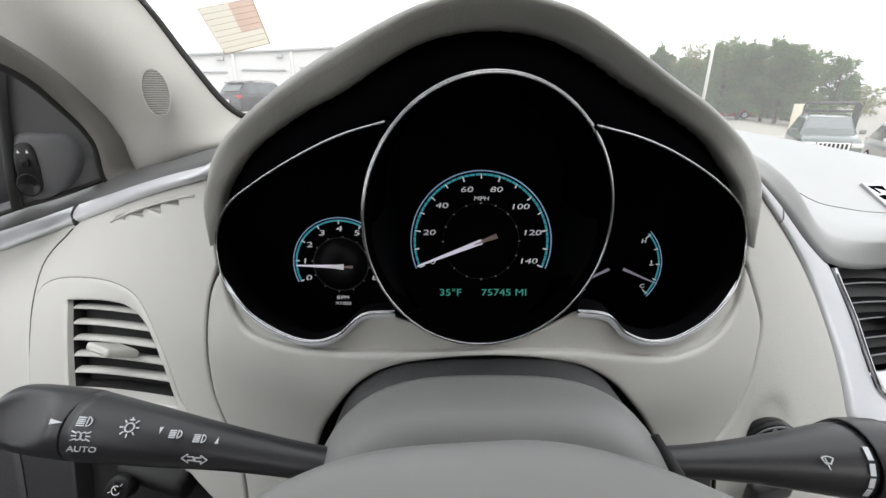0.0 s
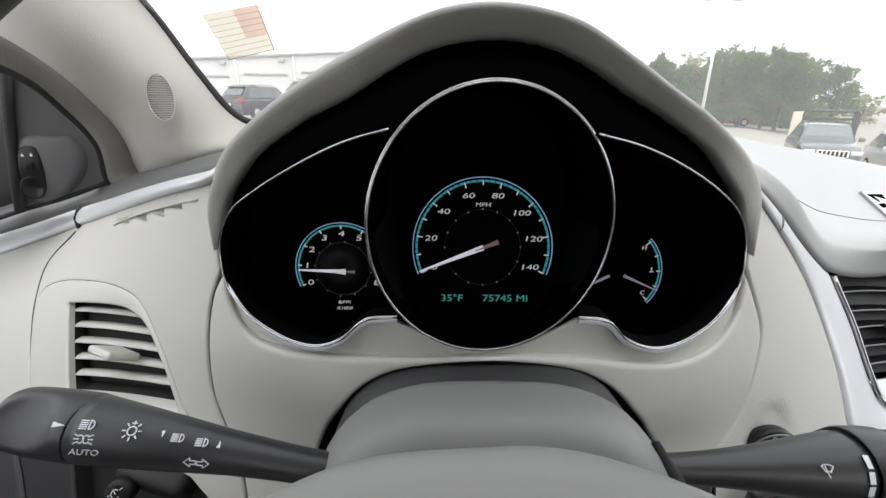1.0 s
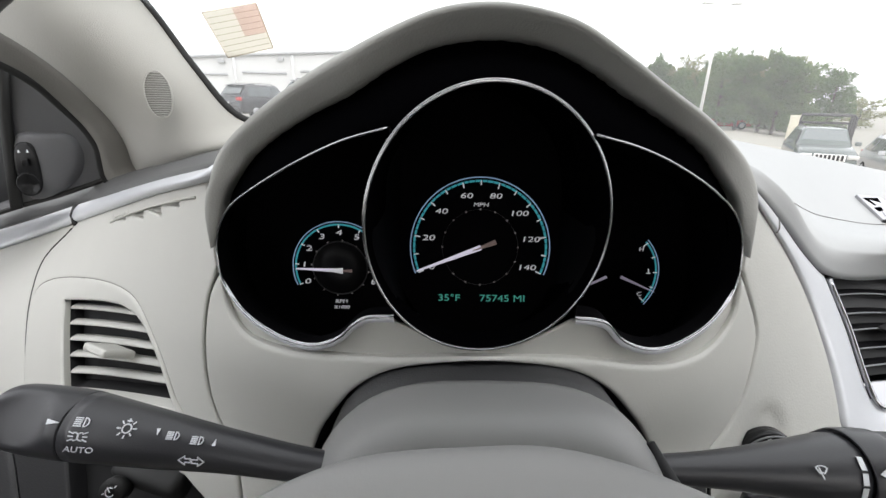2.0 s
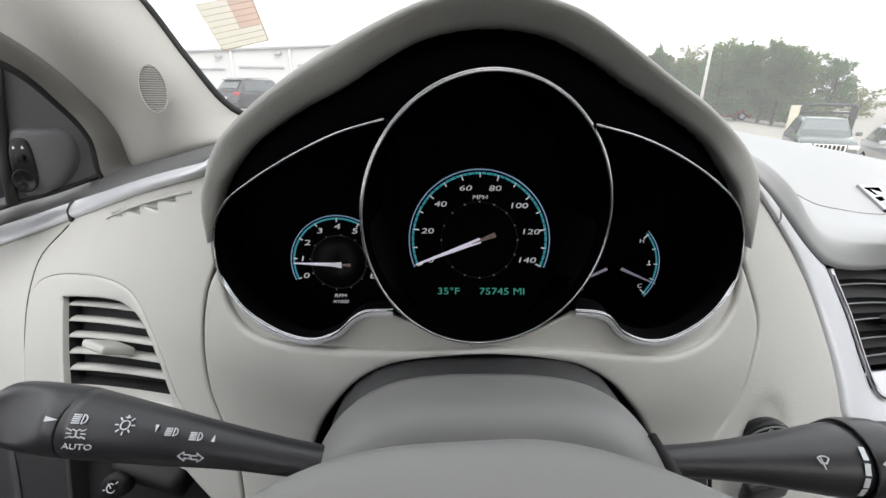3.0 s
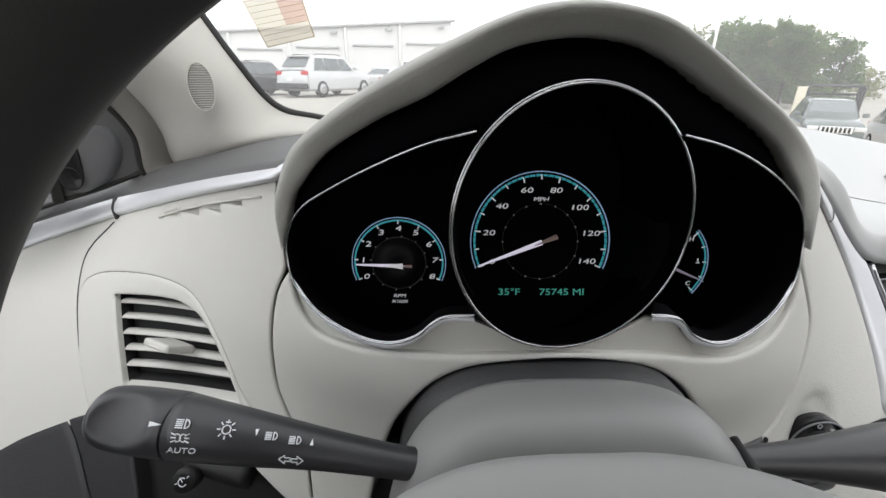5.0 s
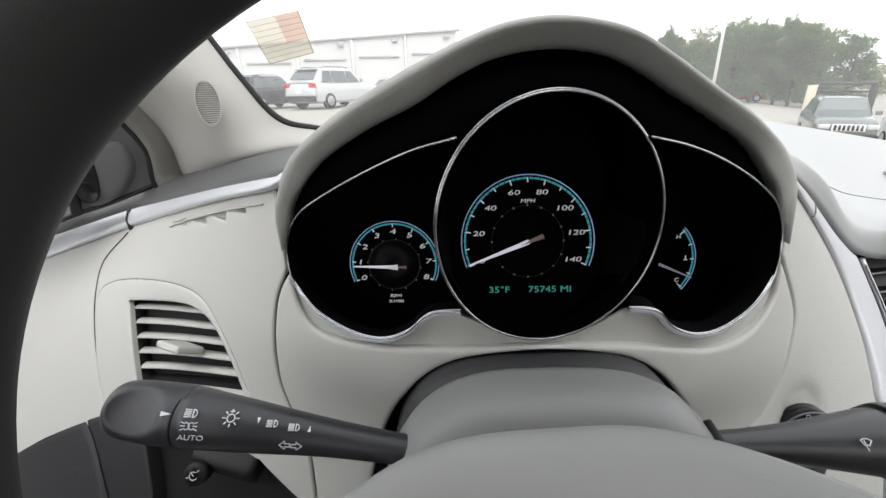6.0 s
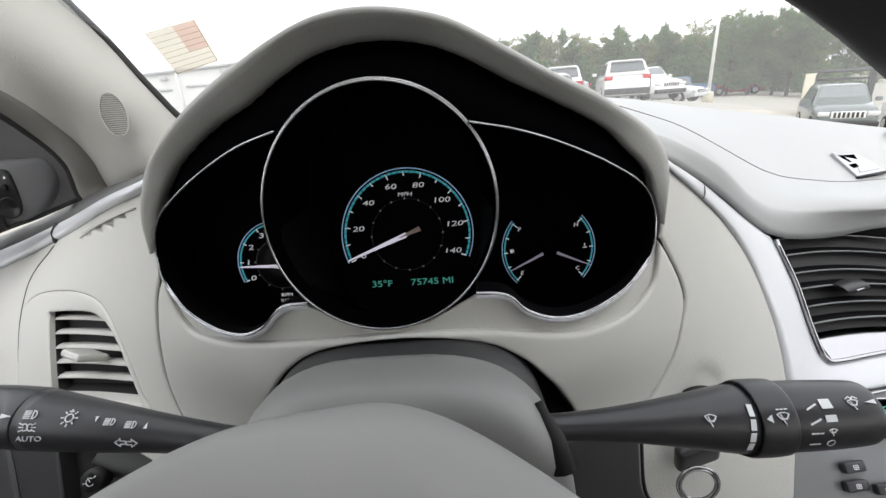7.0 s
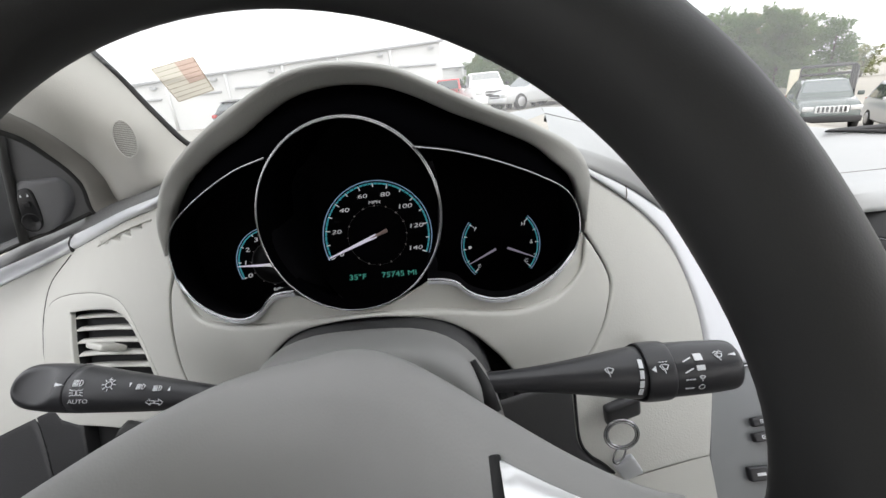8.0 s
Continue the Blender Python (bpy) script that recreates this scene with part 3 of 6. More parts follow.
def wall(path3, back, mat, name, parent, k=1.05, fall=0.62, flare=None):
    """A dark barrel from a rim back and down to the dial."""
    c = np.mean([np.array(q) for q in path3], axis=0)
    rows = []
    for f in (0.0, 0.12, 0.25, 0.4, 0.6, 0.8, 1.0):
        g = max(0.0, (f - 0.25) / 0.75)
        rows.append([(c[0] + (q[0] - c[0]) * (1 + (k - 1) * g) + (flare(q) * max(0.0, (f - 0.66) / 0.34) if flare else 0.0), q[1] + (back(q) - q[1]) * f, c[2] + (q[2] - c[2]) * (1 + (k - 1) * g) - fall * max(0.0, min(1.0, (c[2] + 0.01 - q[2]) / 0.02)) * max(0.0, f - 0.12) * (back(q) - q[1])) for q in path3])
    return part(name, loft(rows, closed_u=True), mat, parent)
INNER = np.array([tuple(q) for q in inner])
def surround_at(x, z, proud=0.0):
    d = float(np.sqrt(((INNER - (x, z)) ** 2).sum(1)).min())
    k = min(1.0, max(0.0, 1 - d / 0.016))
    return on_dash(x, z, proud - (0.6 + 0.4 * k) * lip_back(z) - 0.0085 * k - 0.05 * max(0.0, min(0.07, x - 0.03)))
ring_top = [(RING[0] + RING_W * math.cos(radians(a)), RING[2] + RING_H * math.sin(radians(a))) for a in np.linspace(36, 144, 34)]
face_out = [tuple(q) for q in inner] + [tuple(q) for q in spline(POD_R[:6], 5)][::-1] + ring_top + [tuple(q) for q in spline(POD_L[:6], 5)]
part("black_surround", panel(face_out, proud=-0.001, depth=0.0006, lip=0.002, step=0.01, surface=surround_at), GLOSS_BLACK, cluster, "gloss black surround")
part("apex_cover", panel([(0.064, 1.072), (0.088, 1.070), (0.084, 1.052), (0.072, 1.052)], proud=-0.013, depth=0.002, lip=0.001, step=0.01), GLOSS_BLACK, cluster)

def dial_y_l(z): return 0.291 + 0.10 * (z - 0.965)
def dial_y_c(z): return 0.287 + 0.30 * (z - 0.99)
def dial_y_r(z): return 0.336 + 0.20 * (z - 0.945)
part("left_dial_rim", sweep([on_dash(*q, 0.004) for q in pod_l] , 0.0007, 10, flat=1.0), CHROME, cluster, "thin chrome edge")
part("right_dial_rim", sweep([on_dash(*q, 0.004) for q in pod_r], 0.0007, 10), CHROME, cluster, "thin chrome edge")
wall([on_dash(*q, 0.003) for q in hole_l], lambda q: dial_y_l(q[2]) + 0.004, FACE, "left_dial_barrel", cluster, flare=lambda q: max(0.0, -0.031 - q[0]) if q[0] > -0.055 and q[1] < 0.5 else 0.0)
wall([on_dash(*q, 0.003) for q in hole_r], lambda q: dial_y_r(q[2]) + 0.004, FACE, "right_dial_barrel", cluster, fall=1.0, flare=lambda q: -0.035 * max(0.0, min(1.0, (0.105 - q[0]) / 0.02)))
# lower chrome ledges of the pods
for name, pts in (("left_ledge", POD_L[6:]), ("right_ledge", POD_R[6:])):
    p = spline(pts, 5)
    rows = [[on_dash(q[0], q[1] + d, pr) for q in p] for d, pr in ((0.0008, 0.003), (-0.0012, 0.0045), (-0.0034, 0.0035), (-0.0052, 0.0))]
    part(name, loft(rows), SATIN, cluster, "satin ledge under the dial")
part("ring", joined(sweep(ring_path(0.994, -0.006), 0.0007, 12, closed=True), sweep(ring_path(1.008, -0.004), 0.0006, 10, closed=True)), CHROME, cluster, "chrome ring of the speedometer")
part("ring_barrel", loft([ring_path(1.006, -0.003), ring_path(1.01, 0.014)], closed_u=True), GLOSS_BLACK, cluster)
wall(ring_path(0.985, -0.005), lambda q: dial_y_c(q[2]) + 0.003, GLOSS_BLACK, "speedometer_barrel", cluster, k=0.97)

def disc(cx, cz, rx, rz, fy, mat, name):
    pts = [(cx + rx * math.cos(2 * math.pi * i / 64), 0, cz + rz * math.sin(2 * math.pi * i / 64)) for i in range(64)]
    bm = bmesh.new()
    bm.faces.new([bm.verts.new((q[0], fy(q[2]) + 0.002, q[2])) for q in pts])
    bmesh.ops.recalc_face_normals(bm, faces=bm.faces)
    return part(name, bm, mat, cluster)
disc(-0.075, 0.99, 0.085, 0.085, dial_y_l, FACE, "tachometer_face")
disc(0.0245, 1.005, 0.064, 0.09, dial_y_c, FACE, "speedometer_face")
disc(0.14, 0.97, 0.11, 0.09, dial_y_r, FACE, "fuel_face")


def arc(frame_m, r0, r1, a0, a1, mat, name, n=48, thick=0.0006, z=0.0):
    """A flat curved band on a dial, by radii and degrees."""
    bm = bmesh.new()
    rows = [[], [], [], []]
    for i in range(n + 1):
        a = radians(a0 + (a1 - a0) * i / n)
        for k, (r, h) in enumerate(((r0, z), (r1, z), (r1, z - thick), (r0, z - thick))):
            rows[k].append(bm.verts.new(frame_m @ Vector((r * math.cos(a), r * math.sin(a), h))))
    for k in range(4):
        for i in range(n):
            bm.faces.new((rows[k][i], rows[k][i + 1], rows[(k + 1) % 4][i + 1], rows[(k + 1) % 4][i]))
    bmesh.ops.recalc_face_normals(bm, faces=bm.faces)
    return part(name, bm, mat, cluster)


def tick(frame_m, r0, r1, a, w, mat=None, name="tick", z=0.0002):
    c, s = math.cos(radians(a)), math.sin(radians(a))
    m = frame_m @ pose(0, 0, 0, 0, 0, a) @ Matrix.Translation(((r0 + r1) / 2, 0, z))
    return part(name, box((r1 - r0, w, 0.0006), m=m), mat or GLOW_WHITE, cluster, smooth=False)


def needle(frame_m, a, tip, tail, w, name, mat=None, z=0.006):
    """A tapered pointer with a ridge, above the face."""
    bm = bmesh.new()
    m = frame_m @ pose(0, 0, 0, 0, 0, a)
    q = [(tail, -w), (tail, w), (tip * 0.98, w * 0.30), (tip, 0), (tip * 0.98, -w * 0.30)]
    lo = [bm.verts.new(m @ Vector((x, y, z))) for x, y in q]
    top = [bm.verts.new(m @ Vector((x, y * 0.35, z + 0.0016))) for x, y in q]
    bm.faces.new(top)
    bm.faces.new(lo[::-1])
    for i in range(5):
        bm.faces.new((lo[i], lo[(i + 1) % 5], top[(i + 1) % 5], top[i]))
    bmesh.ops.recalc_face_normals(bm, faces=bm.faces)
    return part(name, bm, mat or NEEDLE, cluster, smooth=False)


def letters(frame_m, text, x, y, size, mat=None, name="numeral", shear=0.12, squeeze=1.72, z=0.0):
    return part(name, lettering(text, size, frame_m @ Matrix.Translation((x, y, z)), shear=shear, squeeze=squeeze), mat or GLOW_WHITE, cluster, smooth=False)


# speedometer
SPD = plane_frame((0.0268, dial_y_c(0.9822), 0.9822), 16.5)
SR = 0.0490
A0, SWEEP = 203.0, 226.0
arc(SPD, SR, SR + 0.0007, A0, A0 - SWEEP, GLOW_BLUE, "arc_edge")
arc(SPD, SR - 0.0030, SR - 0.0015, A0, A0 - SWEEP, GLOW_TEAL, "speed_arc")
for i in range(15):
    a = A0 - SWEEP * i / 14
    tick(SPD, SR - (0.0060 if i % 2 == 0 else 0.0052), SR - 0.0020, a, 0.0009)
    for da in (-0.9, -5.4, -10.8):
        tick(SPD, SR - 0.0033, SR - 0.0012, a + da, 0.0005, FACE, "arc_break", 0.0006)
for i in range(8):
    a = radians(A0 - SWEEP * i / 7)
    r = SR - 0.0115 - (0.0012 if i >= 5 else 0)
    letters(SPD, str(20 * i), r * math.cos(a) * 0.99, r * math.sin(a), 0.0053 if i else 0.0048)
for i in range(16):
    a = A0 - 360 * i / 16
    tick(SPD, 0.0262, 0.0273, a, 0.0011, GLOW_DOT, "inner_dot")
arc(SPD, 0.0267, 0.0269, 203, -157, RING_GREY, "inner_ring")
letters(SPD, "MPH", 0, 0.0298, 0.0042, name="unit_mark", shear=0.12, squeeze=1.3)
needle(SPD, A0 - 2, 0.0480, 0.0, 0.0019, "speed_needle")
needle(SPD, A0 - 2, 0.006, -0.0110, 0.0019, "needle_tail", NEEDLE_DIM, 0.0065)
letters(SPD, "35°F", -0.0215, -0.0365, 0.0067, GLOW_GREEN, "temperature_reading", 0, 1.28)
letters(SPD, "75745 MI", 0.0165, -0.0365, 0.0067, GLOW_GREEN, "odometer_reading", 0, 1.28)

# tachometer
TAC = plane_frame((-0.0748, dial_y_l(0.9622), 0.9622), 6)
TR = 0.0343
B0, BS = 203.0, 226.0
arc(TAC, TR, TR + 0.0006, B0, B0 - BS, GLOW_BLUE, "arc_edge")
arc(TAC, TR - 0.0024, TR - 0.0012, B0, B0 - BS, GLOW_TEAL, "tachometer_arc")
for i in range(9):
    a = B0 - BS * i / 8
    tick(TAC, TR - 0.0042, TR - 0.0016, a, 0.0008)
    r = TR - 0.0078
    letters(TAC, str(i), r * math.cos(radians(a)), r * math.sin(radians(a)), 0.0056)
arc(TAC, 0.0005, 0.0195, 0, 360, INNER_DISC, "inner_disc", z=-0.0002)
arc(TAC, 0.0196, 0.0204, 215, -145, RING_GREY, "inner_ring")
for i in range(12):
    tick(TAC, 0.0205, 0.0213, B0 - 30 * i, 0.0008, GLOW_DOT, "inner_dot")
letters(TAC, "RPM", 0, -0.0258, 0.0038, GLOW_WHITE, "unit_mark", shear=0.1, squeeze=1.3)
letters(TAC, "X1000", 0, -0.0304, 0.0034, GLOW_WHITE, "unit_mark", shear=0.1, squeeze=1.3)
needle(TAC, 178, 0.0305, 0.0, 0.0015, "tachometer_needle")
needle(TAC, 178, 0.0075, -0.0035, 0.0023, "needle_hub", GLOW_WHITE, 0.0065)
needle(TAC, 178, -0.002, -0.0100, 0.0013, "needle_tail", NEEDLE_DIM)

# fuel and temperature
FUE = plane_frame((0.1442, dial_y_r(0.9437), 0.9437), 11) @ pose(0, 0, 0, 0, 0, 1.5)
FR = 0.0405
for side, a0, a1 in (("temperature_arc", 42, -44), ("fuel_arc", 138, 224)):
    arc(FUE, FR, FR + 0.0006, a0, a1, GLOW_BLUE, "arc_edge")
    arc(FUE, FR - 0.0026, FR - 0.0014, a0, a1, GLOW_TEAL, side)
    for i in range(5):
        a = a0 + (a1 - a0) * (0.03 + 0.94 * i / 4)
        tick(FUE, FR - (0.0065 if i in (0, 4) else 0.0045), FR - 0.0012, a, 0.0008)
for text, a in (("H", 38), ("C", -38), ("F", 142), ("E", 219)):
    letters(FUE, text, 0.0315 * math.cos(radians(a)), 0.0315 * math.sin(radians(a)), 0.0050, name="mark", squeeze=1.2)
needle(FUE, -25, 0.0385, 0.0065, 0.0013, "temperature_needle", NEEDLE_LOW)
needle(FUE, 204, 0.0385, 0.0065, 0.0013, "fuel_needle", NEEDLE_LOW)
part("pump_mark", joined(box((0.0022, 0.0030, 0.0004), m=FUE @ Matrix.Translation((-0.0325, 0.0008, 0))), box((0.0006, 0.0026, 0.0004), m=FUE @ Matrix.Translation((-0.0307, 0.001, 0)))), GLOW_WHITE, cluster, smooth=False)
part("thermometer_mark", joined(box((0.0008, 0.0032, 0.0004), m=FUE @ Matrix.Translation((0.0320, 0.001, 0))), box((0.0034, 0.0007, 0.0004), m=FUE @ Matrix.Translation((0.0320, -0.0012, 0)))), GLOW_WHITE, cluster, smooth=False)

# ---- left air vent ----
vent = thing("side_air_vent", "cream side air vent with open louvres", "air vent", "air vents", at=(-0.28, 0.33, 0.88))
part("bezel", panel(bezel, [vent_hole], proud=0.0035, depth=0.009, lip=0.0028), CREAM, vent)
part("duct", loft([[on_dash(q[0], q[1], -0.0052) for q in vent_hole], [(q[0] * 0.98, dash_y(*q) + 0.06, q[1]) for q in vent_hole]], closed_u=True), BLACK, vent)
bm = bmesh.new()
bm.faces.new([bm.verts.new((q[0] * 0.98, dash_y(*q) + 0.055, q[1])) for q in vent_hole])
part("duct_back", bm, BLACK, vent, smooth=False)
def vent_span(z):
    """Where the opening begins and ends along a slat that rises to the right."""
    xs = [x for x in np.linspace(-0.37, -0.18, 200) if inside((x, z + 0.224 * (x + 0.28)), vent_hole)]
    return (min(xs), max(xs)) if xs else None
for i in range(5):
    z = 0.9045 - 0.0118 * i
    s = vent_span(z)
    rows = []
    for fy, fz in ((0.0, 0.0), (0.0008, 0.0010), (0.004, 0.0016), (0.009, 0.0014), (0.009, 0.0004), (0.004, -0.0002), (0.0008, -0.0009)):
        line = []
        for x in np.linspace(s[0] - 0.002, s[1] + 0.002, 16):
            zz = z + 0.224 * (x + 0.28)
            line.append((x, dash_y(x, zz) + 0.005 + fy, zz + fz))
        rows.append(line)
    part("louvre", loft(rows, closed_v=True), CREAM, vent)
def shell_frame(x, z, proud=0.0):
    """A frame on the dashboard's shell: x along it, z out of it."""
    gx, gz = (dash_y(x + 0.001, z) - dash_y(x - 0.001, z)) / 0.002, (dash_y(x, z + 0.001) - dash_y(x, z - 0.001)) / 0.002
    n = Vector((gx, -1, gz)).normalized()
    e = Vector((1, gx, 0)).normalized()
    u = n.cross(e)
    p = Vector(on_dash(x, z)) + n * proud
    return Matrix(((e.x, u.x, n.x, p.x), (e.y, u.y, n.y, p.y), (e.z, u.z, n.z, p.z), (0, 0, 0, 1)))
tab_m = shell_frame(-0.2605, 0.8845, 0.0075) @ pose(0, 0, 0, 0, 0, 5) @ pose(0, 0, 0, -10, 0, 0)
tab = part("slider_tab", box((0.033, 0.0066, 0.024), bevel=0.0030, segs=4, m=tab_m), CREAM, vent)
part("tab_ridge", sweep([tab_m @ Vector((0.0145 * s, -0.0012, 0.0118 - 0.002 * s * s)) for s in np.linspace(-1, 1, 9)], 0.0009, 8), CREAM, tab)

# side demister
dem = thing("side_demister", "narrow cream demister grille with angled fins", "demister grille", at=(-0.22, 0.33, 1.0))
slot = spline([(-0.2944, 0.9765), (-0.2264, 0.9994), (-0.1594, 1.0222)], 6)
for side in (1,):
    rib = [np.array(q) + side * np.array((-0.32, 0.95)) * 0.0026 * math.sin(math.pi * i / 12) ** 0.7 for i, q in enumerate(slot)]
    part("groove_edge", sweep([on_dash(q[0], q[1] - 0.0035, 0.0026) for q in rib], 0.0009, 8), CREAM, dem)
for left, low, top in FINS:
    rows = []
    for f in np.linspace(0, 1, 6):
        rows.append([on_dash(*(left * (1 - f) + (low * (1 - g) + top * g) * f), 0.0015 - 0.0085 * f) for g in (-0.15, 0.35, 0.7, 1.15)])
    part("fin", loft(rows), CREAM, dem)

# ---- centre vent and stack ----
cvent = thing("centre_air_vent", "dark centre air vent with chrome edge and louvres", "air vent", "air vents", at=(0.47, 0.42, 0.86))
part("chrome_edge", sweep([on_dash(q[0] + 0.0018, q[1] + 0.0018, 0.006) for q in spline(SILVER_UP[4:], 5)], 0.0022, 10), CHROME, cvent, "bright chrome edge")
part("chrome_sill", loft([[on_dash(x, 0.8207 + d - 0.090 * (x - 0.41), p) for x in np.linspace(0.4075, 0.53, 12)] for d, p in ((-0.001, 0.004), (0.001, 0.0045), (0.0062, -0.004), (0.0080, -0.02))]), CHROME, cvent, "bright chrome sill")
part("duct", loft([[on_dash(x, z, -0.045) for x in np.linspace(0.36, 0.86, 18)] for z in np.linspace(0.80, 0.905, 8)]), BLACK, cvent)
for x0, z0, k in ((0.3800, 0.9150, -0.18), (0.3891, 0.8995, -0.173), (0.3934, 0.8836, -0.166), (0.3959, 0.8704, -0.148), (0.3979, 0.8561, -0.133), (0.3993, 0.8432, -0.112)):
    rows = []
    for fy, fz in ((0.0, 0.0), (0.001, 0.0014), (0.009, 0.0020), (0.009, 0.0006), (0.0015, -0.0013)):
        rows.append([(x, dash_y(x, z0 + k * (x - x0)) + 0.006 + fy, z0 + k * (x - x0) + fz) for x in np.linspace(x0, 0.84, 20)])
    blade = part("louvre", loft(rows, closed_v=True), FACE, cvent)
    # grey bead paints the highlight on each blade's front edge
    part("louvre_highlight", sweep([(x, dash_y(x, z0 + k * (x - x0)) + 0.0058, z0 + k * (x - x0) + 0.0004) for x in np.linspace(x0, 0.84, 20)], 0.0009, 6), STACK_GREY, blade, "painted highlight along the front edge")
rows = []
for fy, fz, k in ((0.006, -0.0025, 1.0), (-0.006, -0.0045, 0.9), (-0.009, -0.001, 0.9), (-0.004, 0.004, 0.95), (0.008, 0.004, 1.0)):
    rows.append([(0.4800 + 0.023 * k * s, dash_y(0.48 + 0.023 * s, 0.858) + 0.002 + fy, 0.8582 + fz * (1 - 0.5 * s * s) - 0.0035 * s) for s in np.linspace(-1, 1, 11)])
ctab = part("slider_tab", loft(rows, closed_v=True), DARK, cvent)
part("tab_edge", box((0.020, 0.003, 0.0030), bevel=0.001, m=Matrix.Translation((0.4835, dash_y(0.4835, 0.858) - 0.0065, 0.8568)) @ pose(0, 0, 0, 0, 8, 28)), CHROME, ctab, "bright insert")

stack = thing("centre_stack", "grey centre stack with radio display and buttons", "centre stack", at=(0.45, 0.35, 0.76))
stack_out = [(0.3515, 0.8150), (0.3660, 0.8035), (0.4018, 0.795), (0.4569, 0.793), (0.56, 0.793), (0.56, 0.60), (0.30, 0.60), (0.3315, 0.7348), (0.346, 0.785)]
part("stack_panel", panel(stack_out, proud=0.0, depth=0.02, lip=0.003, step=0.014), STACK_GREY, stack)
part("bright_lip", sweep([on_dash(q[0], q[1] - 0.0008, 0.005) for q in spline(SILVER_LOW[6:], 5)], 0.0012, 8), CHROME, stack, "thin bright line")

# ---- steering column ----
column = thing("steering_column_shroud", "smooth grey steering column shroud in a dark collar", "column shroud", at=(0.02, 0.16, 0.9))
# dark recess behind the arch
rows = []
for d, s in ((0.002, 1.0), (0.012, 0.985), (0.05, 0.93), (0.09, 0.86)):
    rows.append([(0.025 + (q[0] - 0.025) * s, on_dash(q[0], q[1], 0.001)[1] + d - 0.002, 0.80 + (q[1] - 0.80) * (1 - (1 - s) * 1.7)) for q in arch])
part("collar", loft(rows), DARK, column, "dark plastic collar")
def hump(y, zc, w, h, n=33, p=2.6):
    out = []
    for i in range(n):
        t = math.pi * (1 - i / (n - 1))
        c, s = math.cos(t), math.sin(t)
        out.append((0.024 + w * math.copysign(abs(c) ** (2 / p), c), y, zc + h * abs(s) ** (2 / p)))
    return out
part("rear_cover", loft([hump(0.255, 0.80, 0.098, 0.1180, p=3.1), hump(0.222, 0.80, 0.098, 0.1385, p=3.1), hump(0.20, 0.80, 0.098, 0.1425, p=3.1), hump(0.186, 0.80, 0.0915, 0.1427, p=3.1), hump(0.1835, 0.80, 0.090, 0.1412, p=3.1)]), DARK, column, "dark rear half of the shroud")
part("front_cover", loft([hump(0.1825, 0.80, 0.0955, 0.1417, p=3.1), hump(0.1815, 0.80, 0.0975, 0.1462, p=3.1), hump(0.176, 0.80, 0.0990, 0.1487, p=3.1), hump(0.166, 0.80, 0.1000, 0.1502, p=3.1), hump(0.155, 0.80, 0.0995, 0.1502, p=3.1), hump(0.146, 0.80, 0.0985, 0.1472, p=3.1), hump(0.139, 0.80, 0.0960, 0.1402, p=3.1), hump(0.136, 0.80, 0.0890, 0.1222, p=3.1), hump(0.136, 0.80, 0.0650, 0.0822, p=3.1)]), SHROUD, column, "smooth grey front half of the shroud")
# added dark panel: its colour paints the shade of the gap under the stalk
lower_out = spline([(0.1893, 0.8500), (0.1900, 0.8183), (0.1921, 0.7889), (0.2010, 0.7722), (0.2130, 0.7610), (0.2250, 0.7480)], 5)
part("lower_gap_panel", panel([(0.080, 0.852)] + [tuple(q) for q in lower_out] + [(0.2250, 0.66), (0.080, 0.66)], proud=0.006, depth=0.012, lip=0.004, step=0.012), DARK, column, "dark panel standing in for the shaded gap below the column")
part("lower_seam", sweep([on_dash(q[0] + 0.0022, q[1], 0.0045) for q in lower_out], 0.0014, 6), BLACK, column, "dark seam round the lower panel")
part("stalk_slot", sweep([(0.1000, 0.160, 0.928), (0.1065, 0.150, 0.914), (0.109, 0.142, 0.900)], (0.002, 0.005, 0.007), 10), BLACK, column, "dark slot of the wiper stalk")

# ---- steering wheel ----
wheel = thing("steering_wheel", "dark leather steering wheel with grey pad and silver spokes", "steering wheel", at=(0.022, 0.03, 0.95))
RIM_AT, RIM_LEAN, RIM_TURN, RIM_W, RIM_H, RIM_T = (0.0096, 0.0481, 0.9939), 18.9, -6.9, 0.1948, 0.1724, 0.0220
def rim_at(deg):
    a = radians(deg)
    low = max(0.0, min(1.0, (25 - deg if deg < 180 else 385 - deg) / 45)) if deg < 100 or deg > 270 else 0.0
    low = low * low * (3 - 2 * low)
    return Vector(RIM_AT) + Vector((0.0153 * low * max(0.0, math.cos(a)), 0, 0)) + RIM_W * math.cos(a) * Vector((math.cos(radians(RIM_TURN)), math.sin(radians(RIM_TURN)), 0)) + RIM_H * math.sin(a) * Vector((0, math.sin(radians(RIM_LEAN)), math.cos(radians(RIM_LEAN))))
part("rim", sweep([rim_at(i * 3) for i in range(120)], RIM_T, 24, closed=True, up=(0.13, -0.93, 0.33)), LEATHER, wheel, "dark leather rim")
def pad_edge(u):
    """The far upper edge of the pad, by distance from its middle."""
    c, d, a, b = (2.886, 272.8, -1.348, -27.3) if u < 0 else (9.762, -350.6, 2.375, -0.3)
    return np.array((0.020 + u, 0.1034 - 0.361 * u - c * u * u - d * u ** 4, 0.9815 - 0.004 * math.exp(-(u / 0.04) ** 2) + 0.4386 * u - a * u * u - b * u ** 4))
PAD_U = np.linspace(-0.142, 0.125, 49)
